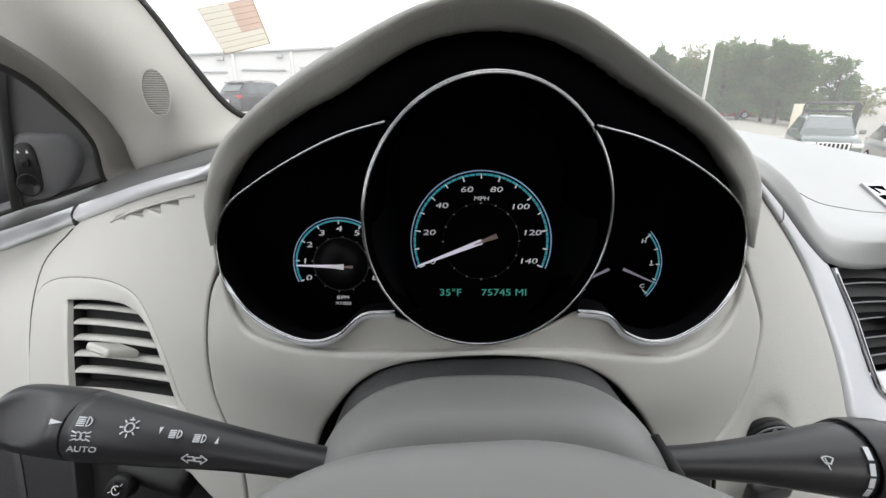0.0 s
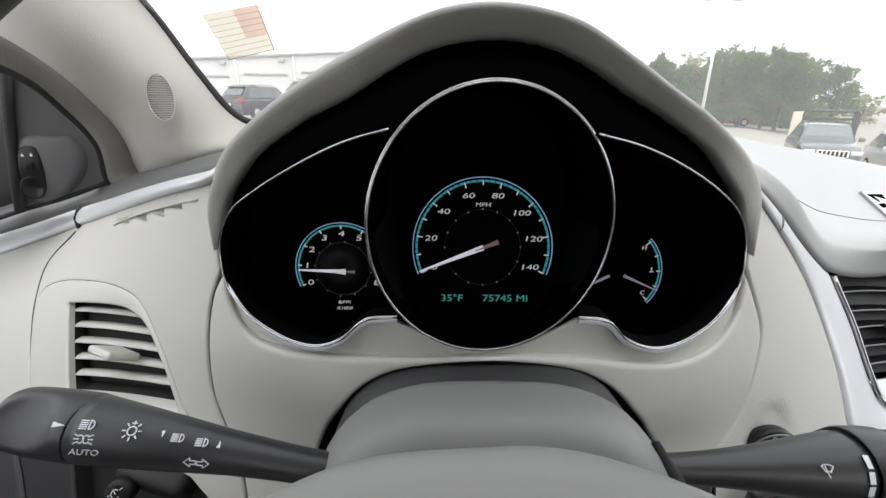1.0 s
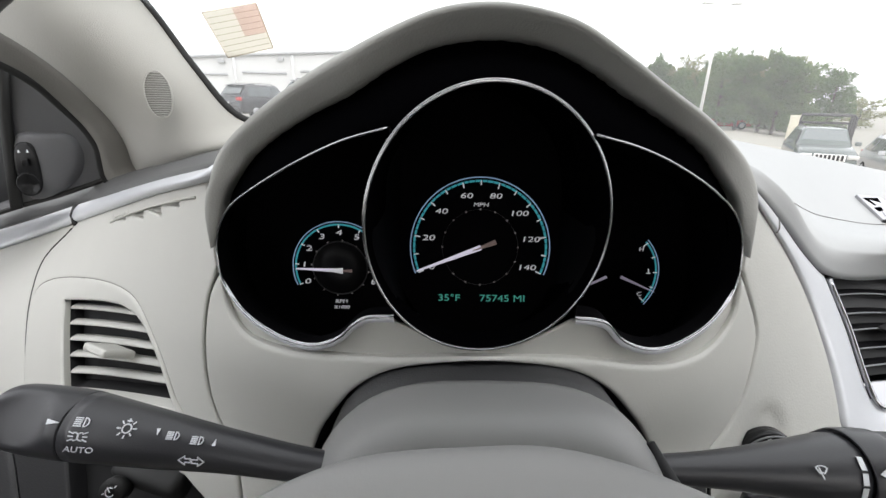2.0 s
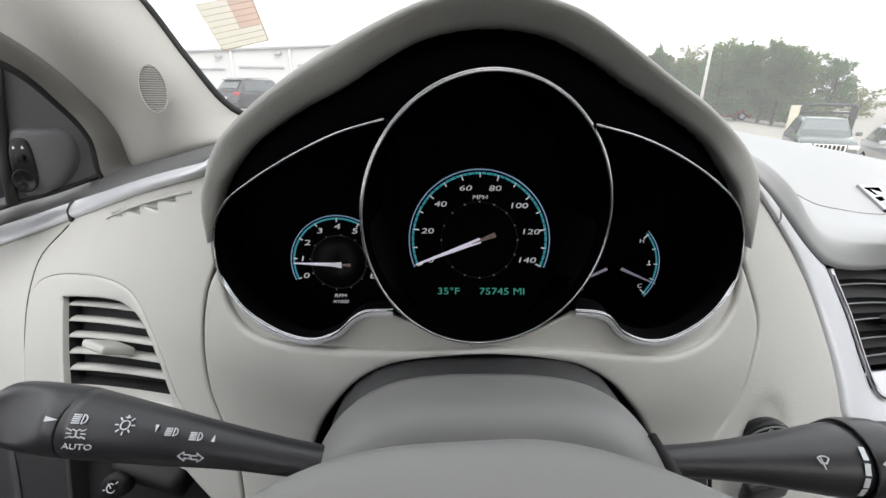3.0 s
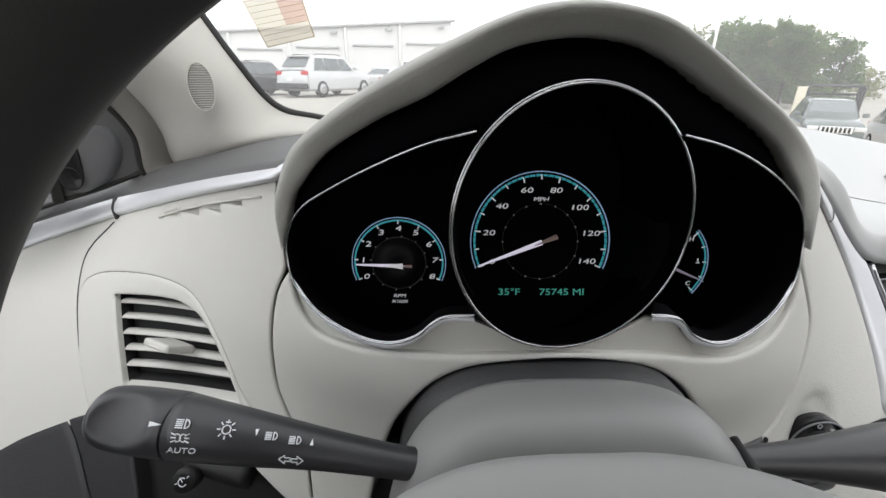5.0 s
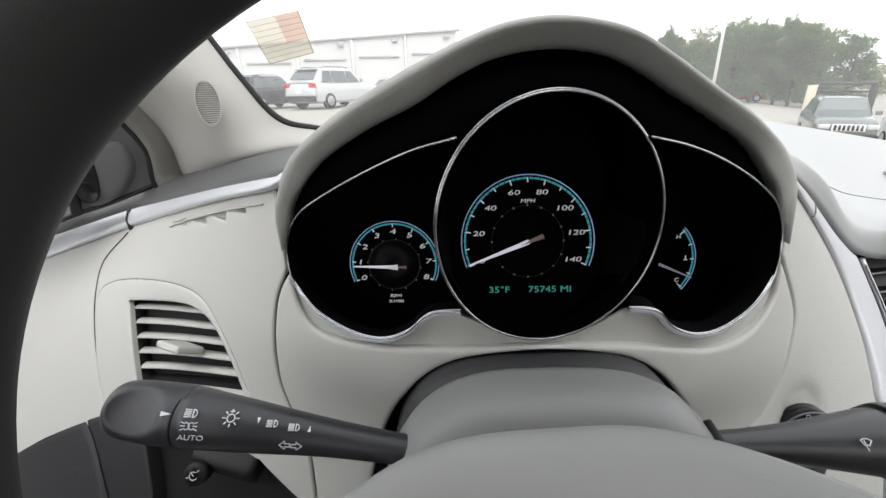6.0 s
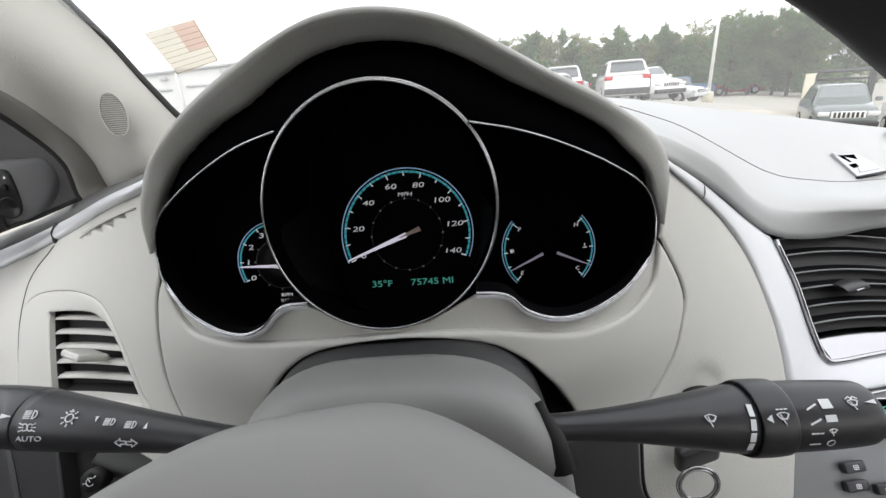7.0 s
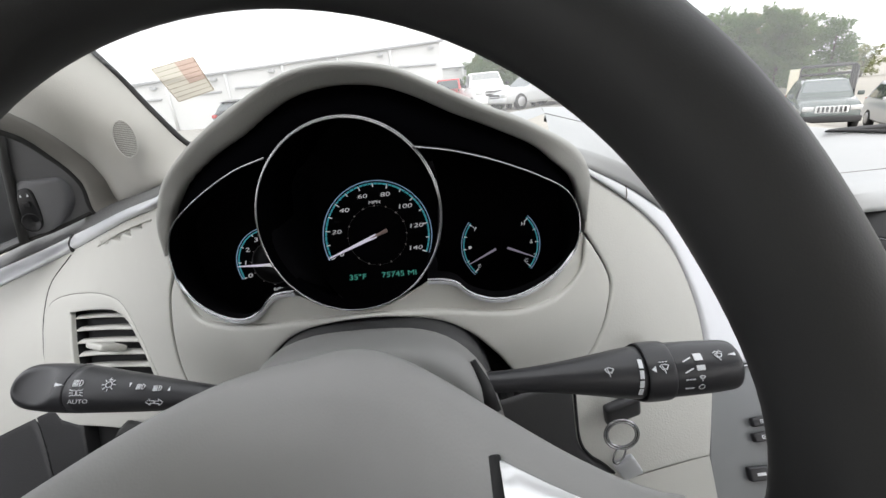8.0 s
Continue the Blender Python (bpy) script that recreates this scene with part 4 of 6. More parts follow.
PAD_ROWS = ((0.016, -0.06), (0.014, -0.025), (0.010, -0.009), (0.004, -0.0015), (0.0, 0.0), (-0.008, -0.0015), (-0.022, -0.011), (-0.034, -0.032), (-0.046, -0.075), (-0.06, -0.13))
part("pad", loft([[tuple(pad_edge(u) + np.array((0, a, b))) for u in PAD_U] for a, b in PAD_ROWS]), HUB, wheel, "smooth grey centre pad")
for s, us in ((1, np.linspace(0.0805, 0.125, 12)), (-1, np.linspace(-0.142, -0.115, 12))):
    tops = [np.array((0, -0.013, -0.005)) * (1 - f) + np.array((0, -0.0085, -0.0018)) * f for f in np.clip((np.abs(us) - 0.0805) / 0.024, 0, 1)]
    rows = [[tuple(pad_edge(u) + q * k + np.array((0, -e, e))) for u, q in zip(us, tops)] for k, e in ((1.0, -0.0006), (1.06, 0.0010))]
    rows += [[tuple(pad_edge(u) + np.array((0, a, b))) for u in us] for a, b in ((-0.0235, -0.0100), (-0.0355, -0.0310), (-0.0475, -0.0740), (-0.0440, -0.0780))]
    part("spoke_trim", loft(rows), CHROME_SATIN, wheel, "bright silver spoke trim")
    part("trim_gap", sweep([tuple(pad_edge(us[0 if s > 0 else -1] - 0.0012 * s) + np.array((0, a - 0.001, b + 0.001))) for a, b in ((-0.013, -0.0055), (-0.0225, -0.011), (-0.034, -0.031), (-0.047, -0.075))], 0.0018, 8), BLACK, wheel, "dark gap beside the trim")
    part("spoke", sweep([tuple(pad_edge(s * 0.13) + np.array((0, -0.045, -0.075))), tuple(rim_at(320 if s > 0 else 205))], (0.026, 0.022), 12), HUB, wheel)

# ---- stalks ----
def stalk_body(path, radii, flat=0.82, n=6, segs=24):
    pts = spline([(*p, r) for p, r in zip(path, radii)], n)
    return sweep([q[:3] for q in pts], [q[3] for q in pts], segs, flat=flat)


left_stalk = thing("light_stalk", "charcoal light and indicator stalk with white symbols", "control stalk", "column stalks", at=(-0.06, 0.155, 0.915))
LEFT_PATH = [(-0.036, 0.155, 0.9125), (-0.062, 0.157, 0.9145), (-0.10, 0.162, 0.9175), (-0.14, 0.167, 0.9205), (-0.1765, 0.172, 0.923)]
part("lever", stalk_body(LEFT_PATH, (0.0078, 0.0080, 0.0100, 0.0138, 0.0170), 0.96), STALK, left_stalk)
left_knob = part("end_knob", stalk_body([(-0.1775, 0.1722, 0.9231), (-0.180, 0.1725, 0.9233), (-0.20, 0.1745, 0.9246), (-0.214, 0.176, 0.9255), (-0.2195, 0.1766, 0.9258), (-0.2215, 0.177, 0.926)], (0.0166, 0.0172, 0.0171, 0.0160, 0.0132, 0.0075), 0.96, n=9, segs=40), STALK, left_stalk, "turning light switch knob with a dished thumb grip")

right_stalk = thing("wiper_stalk", "charcoal wiper stalk with white symbols", "control stalk", "column stalks", at=(0.11, 0.14, 0.915))
def right_at(x):
    return (x + 0.018, 0.169 + 0.115 * (x - 0.085) if x < 0.205 else 0.1828 - 0.03 * (x - 0.205), 0.9023 - 0.105 * (x - 0.085) if x < 0.205 else 0.8897 + 0.03 * (x - 0.205))
part("lever", stalk_body([right_at(x) for x in (0.055, 0.105, 0.14, 0.17, 0.195, 0.2025)], (0.0070, 0.0078, 0.0108, 0.0150, 0.0188, 0.0193), 0.98), STALK, right_stalk)
part("collar", stalk_body([right_at(x) for x in (0.203, 0.2045, 0.214, 0.2235, 0.225)], (0.0191, 0.0216, 0.0220, 0.0214, 0.0196), 0.98), STALK, right_stalk, "turning collar")
part("end_barrel", stalk_body([right_at(x) for x in (0.2245, 0.227, 0.25, 0.268, 0.2725, 0.274)], (0.0189, 0.0199, 0.0193, 0.0180, 0.0159, 0.0116), 0.98), STALK, right_stalk, "turning wiper switch")

# printed symbols, drawn as thin raised strokes
def strokes(m, lines, w=0.0007, h=0.0003):
    """Ribbons along polylines in the plane of m."""
    bms = []
    for ln in lines:
        for (x0, y0), (x1, y1) in zip(ln[:-1], ln[1:]):
            d = math.hypot(x1 - x0, y1 - y0)
            bms.append(box((d + w * 0.6, w, h), m=m @ Matrix.Translation(((x0 + x1) / 2, (y0 + y1) / 2, 0)) @ pose(0, 0, 0, 0, 0, math.degrees(math.atan2(y1 - y0, x1 - x0)))))
    return joined(*bms)

def circle(cx, cy, r, a0=0, a1=360, n=12):
    return [(cx + r * math.cos(radians(a0 + (a1 - a0) * i / n)), cy + r * math.sin(radians(a0 + (a1 - a0) * i / n))) for i in range(n + 1)]

def on_stalk(at, r, up, slope=0.0):
    """A frame on the skin of a stalk: x to the right, z outward; up turns it over the top, in degrees."""
    n = Vector((0, -math.cos(radians(up)), math.sin(radians(up))))
    x = Vector((1, 0.02, slope)).normalized()
    n = (n - n.dot(x) * x).normalized()
    y = n.cross(x)
    p = Vector(at) + n * (r + 0.0001)
    return Matrix(((x.x, y.x, n.x, p.x), (x.y, y.y, n.y, p.y), (x.z, y.z, n.z, p.z), (0, 0, 0, 1)))

def lamp(s, rays=1):
    return [circle(0.25 * s, 0, 0.5 * s, -90, 90, 8) + [(0.25 * s, 0.5 * s)], [(0.25 * s, -0.5 * s), (0.25 * s, 0.5 * s)]] + [[(-0.85 * s, k * s), (-0.05 * s, k * s)] for k in (-0.45, -0.22, 0.0, 0.22, 0.45)]

def wiper(s):
    return [circle(0, -0.6 * s, 1.3 * s, 125, 55, 6), circle(0, -0.6 * s, 0.55 * s, 125, 55, 4), [circle(0, -0.6 * s, 1.3 * s, 125, 55, 6)[0], circle(0, -0.6 * s, 0.55 * s, 125, 55, 4)[0]], [circle(0, -0.6 * s, 1.3 * s, 125, 55, 6)[-1], circle(0, -0.6 * s, 0.55 * s, 125, 55, 4)[-1]], [(0.1 * s, -0.75 * s), (-0.3 * s, 0.45 * s)]]

def mark(bm, parent, label=""):
    return part("symbol", bm, WHITE_MARK, parent, label, smooth=False)

SL = -0.085
def left_skin(x, up):
    r = np.interp(-x, (0.062, 0.10, 0.14, 0.1765, 0.20), (0.0080, 0.0100, 0.0138, 0.0170, 0.0170))
    p = [np.interp(-x, (0.036, 0.062, 0.10, 0.14, 0.1765, 0.2215), v) for v in ((0.155, 0.157, 0.162, 0.167, 0.172, 0.177), (0.9125, 0.9145, 0.9175, 0.9205, 0.923, 0.926))]
    return on_stalk((x, *p), r, up, SL)
mark(strokes(left_skin(-0.1690, 52), lamp(0.0040), 0.00055), left_stalk)
mark(strokes(left_skin(-0.1690, 30), [circle(-0.0016, 0, 0.0018, -100, 100, 8), circle(0.0016, 0, 0.0018, 80, 280, 8)] + [[(s * 0.0022, k), (s * 0.0042, k * 1.7)] for s in (-1, 1) for k in (-0.0012, 0, 0.0012)], 0.0005), left_stalk)
mark(lettering("AUTO", 0.0042, left_skin(-0.1680, 10) @ Matrix.Translation((0, 0, 0.0007)), shear=0.2, squeeze=1.15), left_stalk)
mark(strokes(left_skin(-0.1480, 55), [circle(0, 0, 0.0020)] + [[(0.003 * math.cos(a), 0.003 * math.sin(a)), (0.0043 * math.cos(a), 0.0043 * math.sin(a))] for a in [k * math.pi / 4 for k in range(8)]] + [[(-0.001, 0.0034), (0.001, 0.0034)]], 0.0006), left_stalk)
for x, k in ((-0.1335, -1), (-0.1065, 1)):
    bm = bmesh.new()
    m = left_skin(x, 60)
    bm.faces.new([bm.verts.new(m @ Vector(q)) for q in ((-0.0009, -0.0014 * k, 0.0002), (0.0009, -0.0014 * k, 0.0002), (0.0002, 0.0018 * k, 0.0002))])
    mark(bm, left_stalk)
for x in (-0.1260, -0.1145):
    mark(strokes(left_skin(x, 58), lamp(0.0034), 0.0005), left_stalk)
for k, x in ((-1, -0.1185), (1, -0.1125)):
    mark(strokes(left_skin(x, 12), [[(k * 0.0028, 0), (0, 0.0022), (0, 0.0009), (k * -0.0026, 0.0009), (k * -0.0026, -0.0009), (0, -0.0009), (0, -0.0022), (k * 0.0028, 0)]], 0.0005), left_stalk)
bm = bmesh.new()
m = left_skin(-0.1815, 45)
bm.faces.new([bm.verts.new(m @ Vector(q)) for q in ((-0.0034, -0.0012, 0.0006), (0.0026, 0, 0.0006), (-0.0034, 0.0014, 0.0006))])
mark(bm, left_stalk)
KNOB_DISH = left_skin(-0.2015, 38)
for v in left_knob.data.vertices:
    q = KNOB_DISH.inverted() @ v.co
    k = max(0.0, 1 - (q.x / 0.0165) ** 2 - (q.y / 0.0125) ** 2)
    if q.z > -0.012:
        v.co -= KNOB_DISH.to_3x3() @ Vector((0, 0, 0.0046 * k ** 0.7))

def right_skin(x, r, up):
    return on_stalk(right_at(x), r * 1.06, up, -0.10 if x < 0.205 else 0.0)
mark(strokes(right_skin(0.1760, 0.0160, 42), wiper(0.0042), 0.0006), right_stalk)
for i, (up, h) in enumerate(((54, 0.0064), (32, 0.0058), (12, 0.0052), (-6, 0.0050))):
    mark(box((0.0030, h, 0.0003), m=right_skin(0.1985, 0.0184, up)), right_stalk)
mark(strokes(right_skin(0.2150, 0.0208, 40), wiper(0.0042) + [[(-0.003 + k * 0.0022, 0.0046), (-0.0018 + k * 0.0022, 0.0046)] for k in range(3)], 0.0006), right_stalk)
bm = bmesh.new()
m = right_skin(0.2080, 0.0208, 40)
bm.faces.new([bm.verts.new(m @ Vector(q)) for q in ((-0.0022, 0, 0.0002), (0.0012, -0.0022, 0.0002), (0.0012, 0.0022, 0.0002))])
mark(bm, right_stalk)
for up, bold in ((58, 0.0052), (36, 0.0036)):
    mark(strokes(right_skin(0.2325, 0.0187, up - 4), [[(-0.0030, -0.0012), (0.0026, 0.0012)]], 0.0009), right_stalk)
    mark(box((0.0060, bold, 0.0003), bevel=0.0001, segs=1, m=right_skin(0.2405, 0.0186, up)), right_stalk)
mark(strokes(right_skin(0.2325, 0.0187, 14), [[(-0.003 + k * 0.0023, 0), (-0.0016 + k * 0.0023, 0)] for k in range(3)], 0.0008), right_stalk)
mark(strokes(right_skin(0.2325, 0.0187, -6), [[(-0.003, 0), (0.0025, 0)]], 0.0007), right_stalk)
mark(strokes(right_skin(0.2405, 0.0186, 15), wiper(0.0026), 0.0005), right_stalk)
mark(strokes(right_skin(0.2405, 0.0186, -5), [circle(0, 0, 0.002)], 0.0005), right_stalk)
mark(strokes(right_skin(0.2550, 0.0182, 55), wiper(0.0036) + [[(-0.0032, 0.003), (-0.0012, 0.0042), (0, 0.003), (0.0012, 0.0042), (0.0032, 0.003)]], 0.0005), right_stalk)
bm = bmesh.new()
m = right_skin(0.2640, 0.0178, 58)
bm.faces.new([bm.verts.new(m @ Vector(q)) for q in ((-0.0030, 0, 0.0004), (0.0026, -0.0013, 0.0004), (0.0026, 0.0013, 0.0004))])
mark(bm, right_stalk)

# ---- left pillar, door and glass ----
pillar = thing("windscreen_pillar", "pale grey windscreen pillar trim with slotted tweeter grille", "pillar trim", at=(-0.3, 0.45, 1.0))
gask = spline([(-0.13, 0.47, 1.043), (-0.17, 0.455, 1.051), (-0.209, 0.45, 1.063), (-0.243, 0.45, 1.106), (-0.2775, 0.447, 1.161), (-0.335, 0.42, 1.25), (-0.41, 0.33, 1.37)], 6)
part("gasket", sweep(gask, 0.0034, 8), RUBBER, pillar, "black windscreen gasket")
back_line = spline([(-0.22, 0.462, 1.016), (-0.27, 0.460, 1.010), (-0.330, 0.468, 0.998), (-0.329, 0.45, 1.037), (-0.331, 0.43, 1.068), (-0.336, 0.38, 1.112), (-0.345, 0.28, 1.16)], 6)
rows = [[tuple(np.array(a) * (1 - f) + np.array(b) * f + np.array((0.012, -0.032, 0.004)) * math.sin(math.pi * f)) for a, b in zip(gask, back_line)] for f in np.linspace(0, 1, 14)]
part("trim_cover", loft(rows), PILLAR, pillar)
band_low = spline([(-0.24, 0.466, 1.005), (-0.28, 0.463, 1.0), (-0.350, 0.456, 0.990), (-0.345, 0.44, 1.035), (-0.35, 0.42, 1.068), (-0.351, 0.375, 1.102), (-0.36, 0.28, 1.13)], 6)
rows = [[tuple(np.array(a) * (1 - f) + np.array(b) * f + np.array((0.0, -0.006, 0.003)) * math.sin(math.pi * f)) for a, b in zip(back_line, band_low)] for f in np.linspace(0.0, 1, 7)]
rows = [[(q[0] - 0.001, q[1] - 0.0045, q[2]) for q in r] for r in rows]
rows = [[(q[0] + 0.002, q[1] + 0.016, q[2]) for q in back_line]] + rows
part("door_seal", loft(rows), SEAL, pillar, "soft grey-brown door seal")
part("dark_seal", sweep([(q[0] - 0.004, q[1] - 0.001, q[2] - 0.002) for q in band_low], 0.0040, 8), RUBBER, pillar, "black rubber door seal")
GRILLE = Matrix.Translation((-0.2575, 0.4085, 1.0805)) @ pose(0, 0, 0, 86, 0, 30)
part("tweeter_plate", joined(*[sweep([GRILLE @ Vector((-0.0098 * k, y, 0.0)), GRILLE @ Vector((0, y, 0.0008)), GRILLE @ Vector((0.0098 * k, y, 0.0))], 0.00062, 6) for y, k in [(y, math.sqrt(max(0.02, 1 - (y / 0.0195) ** 2))) for y in np.linspace(-0.0185, 0.0185, 20)]]), PILLAR, pillar, "ribbed oval tweeter grille")
part("tweeter_well", sweep([GRILLE @ Vector((0, 0, -0.0022)), GRILLE @ Vector((0, 0, -0.0006))], (0.0195, 0.0195), 32, flat=0.52, up=tuple(GRILLE.to_3x3() @ Vector((1, 0, 0)))), GRILLE_WELL, pillar)
part("tweeter_ring", sweep([GRILLE @ Vector((0.0105 * math.cos(2 * math.pi * i / 40), 0.0202 * math.sin(2 * math.pi * i / 40), 0.0)) for i in range(40)], 0.0007, 6, closed=True), PILLAR, pillar)

def on_door(x, z, proud=0.0):
    return (x + 0.45 * proud, 0.472 + 0.512 * (x + 0.338) - 0.89 * proud, z)
door = thing("front_door", "dark grey front door with mirror switch and pale pad", "car door", at=(-0.42, 0.43, 0.9))
tri_out = spline([(-0.3530, 0.9972), (-0.3609, 1.0329), (-0.3766, 1.0669), (-0.3941, 1.093), (-0.4113, 1.1123)], 5) + [(-0.4195, 1.0624), (-0.4264, 1.009), (-0.4310, 0.9704), (-0.4209, 0.9732), (-0.4036, 0.9782), (-0.3809, 0.9865)]
part("mirror_triangle", panel(tri_out, proud=0.0, depth=0.01, lip=0.004, surface=on_door), DOOR_GREY, door, "dark grey mirror triangle")
part("window_post", sweep([on_door(*q, 0.004) for q in ((-0.4110, 1.115), (-0.4200, 1.0624), (-0.4275, 1.009), (-0.4318, 0.9702))], 0.0048, 10), RUBBER, door, "black window channel")
def bulge(x, z, proud=0.0):
    u, v = (x + 0.398) / 0.026, (z - 1.013) / 0.036
    return on_door(x, z, proud + 0.012 * max(0.0, 1 - u * u * 0.6 - v * v * 0.5))
part("switch_pod", panel([tuple(q) for q in spline([(-0.4185, 1.040), (-0.400, 1.0425), (-0.382, 1.040), (-0.3775, 1.018), (-0.387, 0.996), (-0.405, 0.9805), (-0.421, 0.978), (-0.4265, 1.0)], 5, True)], proud=0.002, depth=0.01, lip=0.006, step=0.005, surface=bulge), DOOR_GREY, door, "raised switch housing")
sw = part("switch_plate", panel([tuple(q) for q in spline([(-0.4135, 1.0350), (-0.4065, 1.031), (-0.4055, 1.01), (-0.4085, 0.9905), (-0.4165, 0.983), (-0.4245, 0.9875), (-0.4235, 1.008), (-0.4200, 1.0290)], 5, True)], proud=0.0045, depth=0.006, lip=0.002, step=0.005, surface=bulge), BLACK_GLOSSY, door, "black mirror switch plate")
def lathe(m, profile, segs=28):
    """A turned body: radius and height pairs round the z axis of m."""
    rows = [[m @ Vector((r * math.cos(2 * math.pi * i / segs), r * math.sin(2 * math.pi * i / segs), h)) for i in range(segs)] for r, h in profile]
    bm = loft(rows, closed_u=True)
    bmesh.ops.recalc_face_normals(bm, faces=bm.faces)
    return bm
# stretched taller than wide to fit the camera's view
knob_m = Matrix.Translation(bulge(-0.4160, 0.9945, 0.003)) @ pose(0, 0, 0, 88, 0, 28) @ Matrix.Diagonal((0.92, 1.14, 1.0, 1.0))
part("knob", lathe(knob_m, ((0.0102, 0.0), (0.0102, 0.0040), (0.0096, 0.0050), (0.0086, 0.0048), (0.0060, 0.0030), (0.0030, 0.0022), (0.0001, 0.0020))), BLACK_GLOSSY, sw, "dished mirror knob stretched tall to fit the view")
part("selector", box((0.006, 0.004, 0.007), bevel=0.0012, m=Matrix.Translation(bulge(-0.4135, 1.0165, 0.006)) @ pose(0, 0, 0, 0, 0, 27)), BLACK_GLOSSY, sw)
for dx in (-0.0032, 0.0032):
    bm = bmesh.new()
    c = Vector(bulge(-0.4135 + dx, 1.027, 0.0052))
    bm.faces.new([bm.verts.new(c + Vector(q)) for q in ((-0.0015, 0, -0.0016), (0.0015, 0, -0.0016), (0.0, 0, 0.0018))])
    part("symbol", bm, WHITE_MARK, sw, smooth=False)
# door top beside the dashboard
sill = spline([(-0.52, 0.9405), (-0.4703, 0.9572), (-0.4461, 0.9653), (-0.4285, 0.9712), (-0.4036, 0.9782), (-0.3809, 0.9865), (-0.3549, 0.9965)], 4)
part("door_top", sweep([on_door(q[0], q[1] + 0.0005, -0.001) for q in sill], 0.0026, 8), RUBBER, door, "black seal along the door's upper edge")
part("window_ledge", loft([[on_door(q[0], q[1] + dz, pr) for q in sill[:13]] for dz, pr in ((-0.001, 0.001), (0.004, 0.0), (0.0075, -0.006), (0.0075, -0.03))]), DOOR_GREY, door, "dark grey ledge below the side window")
mirror = thing("door_mirror", "dark outside door mirror housing", "door mirror", at=(-0.62, 0.52, 1.0))
part("housing", box((0.22, 0.10, 0.15), at=(-0.60, 0.47, 1.03), bevel=0.035, segs=4), DARK, mirror)
part("foot", box((0.10, 0.06, 0.05), at=(-0.60, 0.53, 0.965), bevel=0.015), DARK, mirror)

# ---- ignition, keys and small controls ----
def disc_on(at, r, name, mat, parent, depth=0.004, label="", tilt=0.0, segs=32):
    """A round boss facing the driver."""
    m = Matrix.Translation(at) @ pose(0, 0, 0, 90 - tilt, 0, 0)
    return part(name, sweep([m @ Vector((0, 0, -0.004)), m @ Vector((0, 0, depth * 0.6)), m @ Vector((0, 0, depth)), m @ Vector((0, 0, depth))], (r, r, r * 0.93, r * 0.80), segs, up=(0, 0.3, 1)), mat, parent, label)

ign_at = on_dash(0.2488, 0.8275, 0.004)
ignition = thing("ignition_switch", "black round ignition switch with white marks", "ignition switch", at=ign_at)
disc_on(ign_at, 0.0218, "bezel", BLACK_GLOSSY, ignition, 0.005, tilt=8)
part("bright_ring", sweep([(ign_at[0] + 0.0212 * math.cos(2 * math.pi * i / 48), ign_at[1] - 0.0042, ign_at[2] + 0.0212 * math.sin(2 * math.pi * i / 48)) for i in range(48)], 0.0008, 6, closed=True), STACK_GREY, ignition, "grey edge of the bezel")
disc_on((ign_at[0], ign_at[1] - 0.004, ign_at[2]), 0.0125, "barrel", STALK, ignition, 0.006, tilt=8)
m = Matrix.Translation((ign_at[0], ign_at[1] - 0.0056, ign_at[2])) @ pose(0, 0, 0, 82, 0, 0)
part("symbol", strokes(m @ Matrix.Translation((-0.002, 0.0165, 0)), [circle(0, 0, 0.0016)], 0.0006), WHITE_MARK, ignition, smooth=False)
part("symbol", strokes(m @ Matrix.Translation((0.008, 0.0135, 0)), [[(-0.0016, 0), (0.0016, -0.001)], [(-0.001, 0.001), (0.002, 0)]], 0.0006), WHITE_MARK, ignition, smooth=False)
keys = thing("key_ring", "steel key ring with key hanging from the ignition", "keys", at=(0.235, 0.225, 0.79))
kc = (0.2285, 0.214, 0.8000)
part("ring", joined(*[sweep([(kc[0] + r * math.cos(2 * math.pi * i / 40), kc[1] + 0.25 * r * math.sin(2 * math.pi * i / 40), kc[2] + r * 0.85 * math.sin(2 * math.pi * i / 40)) for i in range(40)], 0.0011, 8, closed=True) for r in (0.0150, 0.0128)]), CHROME, keys)
part("small_ring", sweep([(kc[0] - 0.002 + 0.007 * math.cos(2 * math.pi * i / 28), kc[1] - 0.003 + 0.004 * math.cos(2 * math.pi * i / 28), kc[2] - 0.0205 + 0.009 * math.sin(2 * math.pi * i / 28)) for i in range(28)], 0.0009, 8, closed=True), CHROME, keys)
part("key_bow", box((0.034, 0.010, 0.026), bevel=0.0048, segs=4, m=Matrix.Translation((kc[0] + 0.006, kc[1] + 0.016, kc[2] + 0.013)) @ pose(0, 0, 0, 12, -14, 8)), STALK, keys, "black key head")
part("fob", box((0.020, 0.006, 0.030), bevel=0.0025, m=Matrix.Translation((kc[0] + 0.010, kc[1] + 0.004, kc[2] - 0.044)) @ pose(0, 0, 0, 10, -28, 0)), SATIN, keys, "grey key tag")

dimmer = thing("dimmer_switch", "dark dash dimmer wheel with white symbol", "dimmer", at=(-0.19, 0.22, 0.83))
dm = on_dash(-0.226, 0.8105, 0.012)
part("housing", box((0.055, 0.02, 0.024), bevel=0.006, m=Matrix.Translation((dm[0] + 0.012, dm[1] + 0.004, dm[2])) @ pose(0, 0, 0, 20, 8, -12)), RUBBER, dimmer)
disc_on((dm[0] - 0.006, dm[1] - 0.008, dm[2] + 0.001), 0.0088, "wheel", RUBBER, dimmer, 0.008, tilt=30)
m = Matrix.Translation((dm[0] - 0.006, dm[1] - 0.0155, dm[2] + 0.005)) @ pose(0, 0, 0, 60, 0, 0)
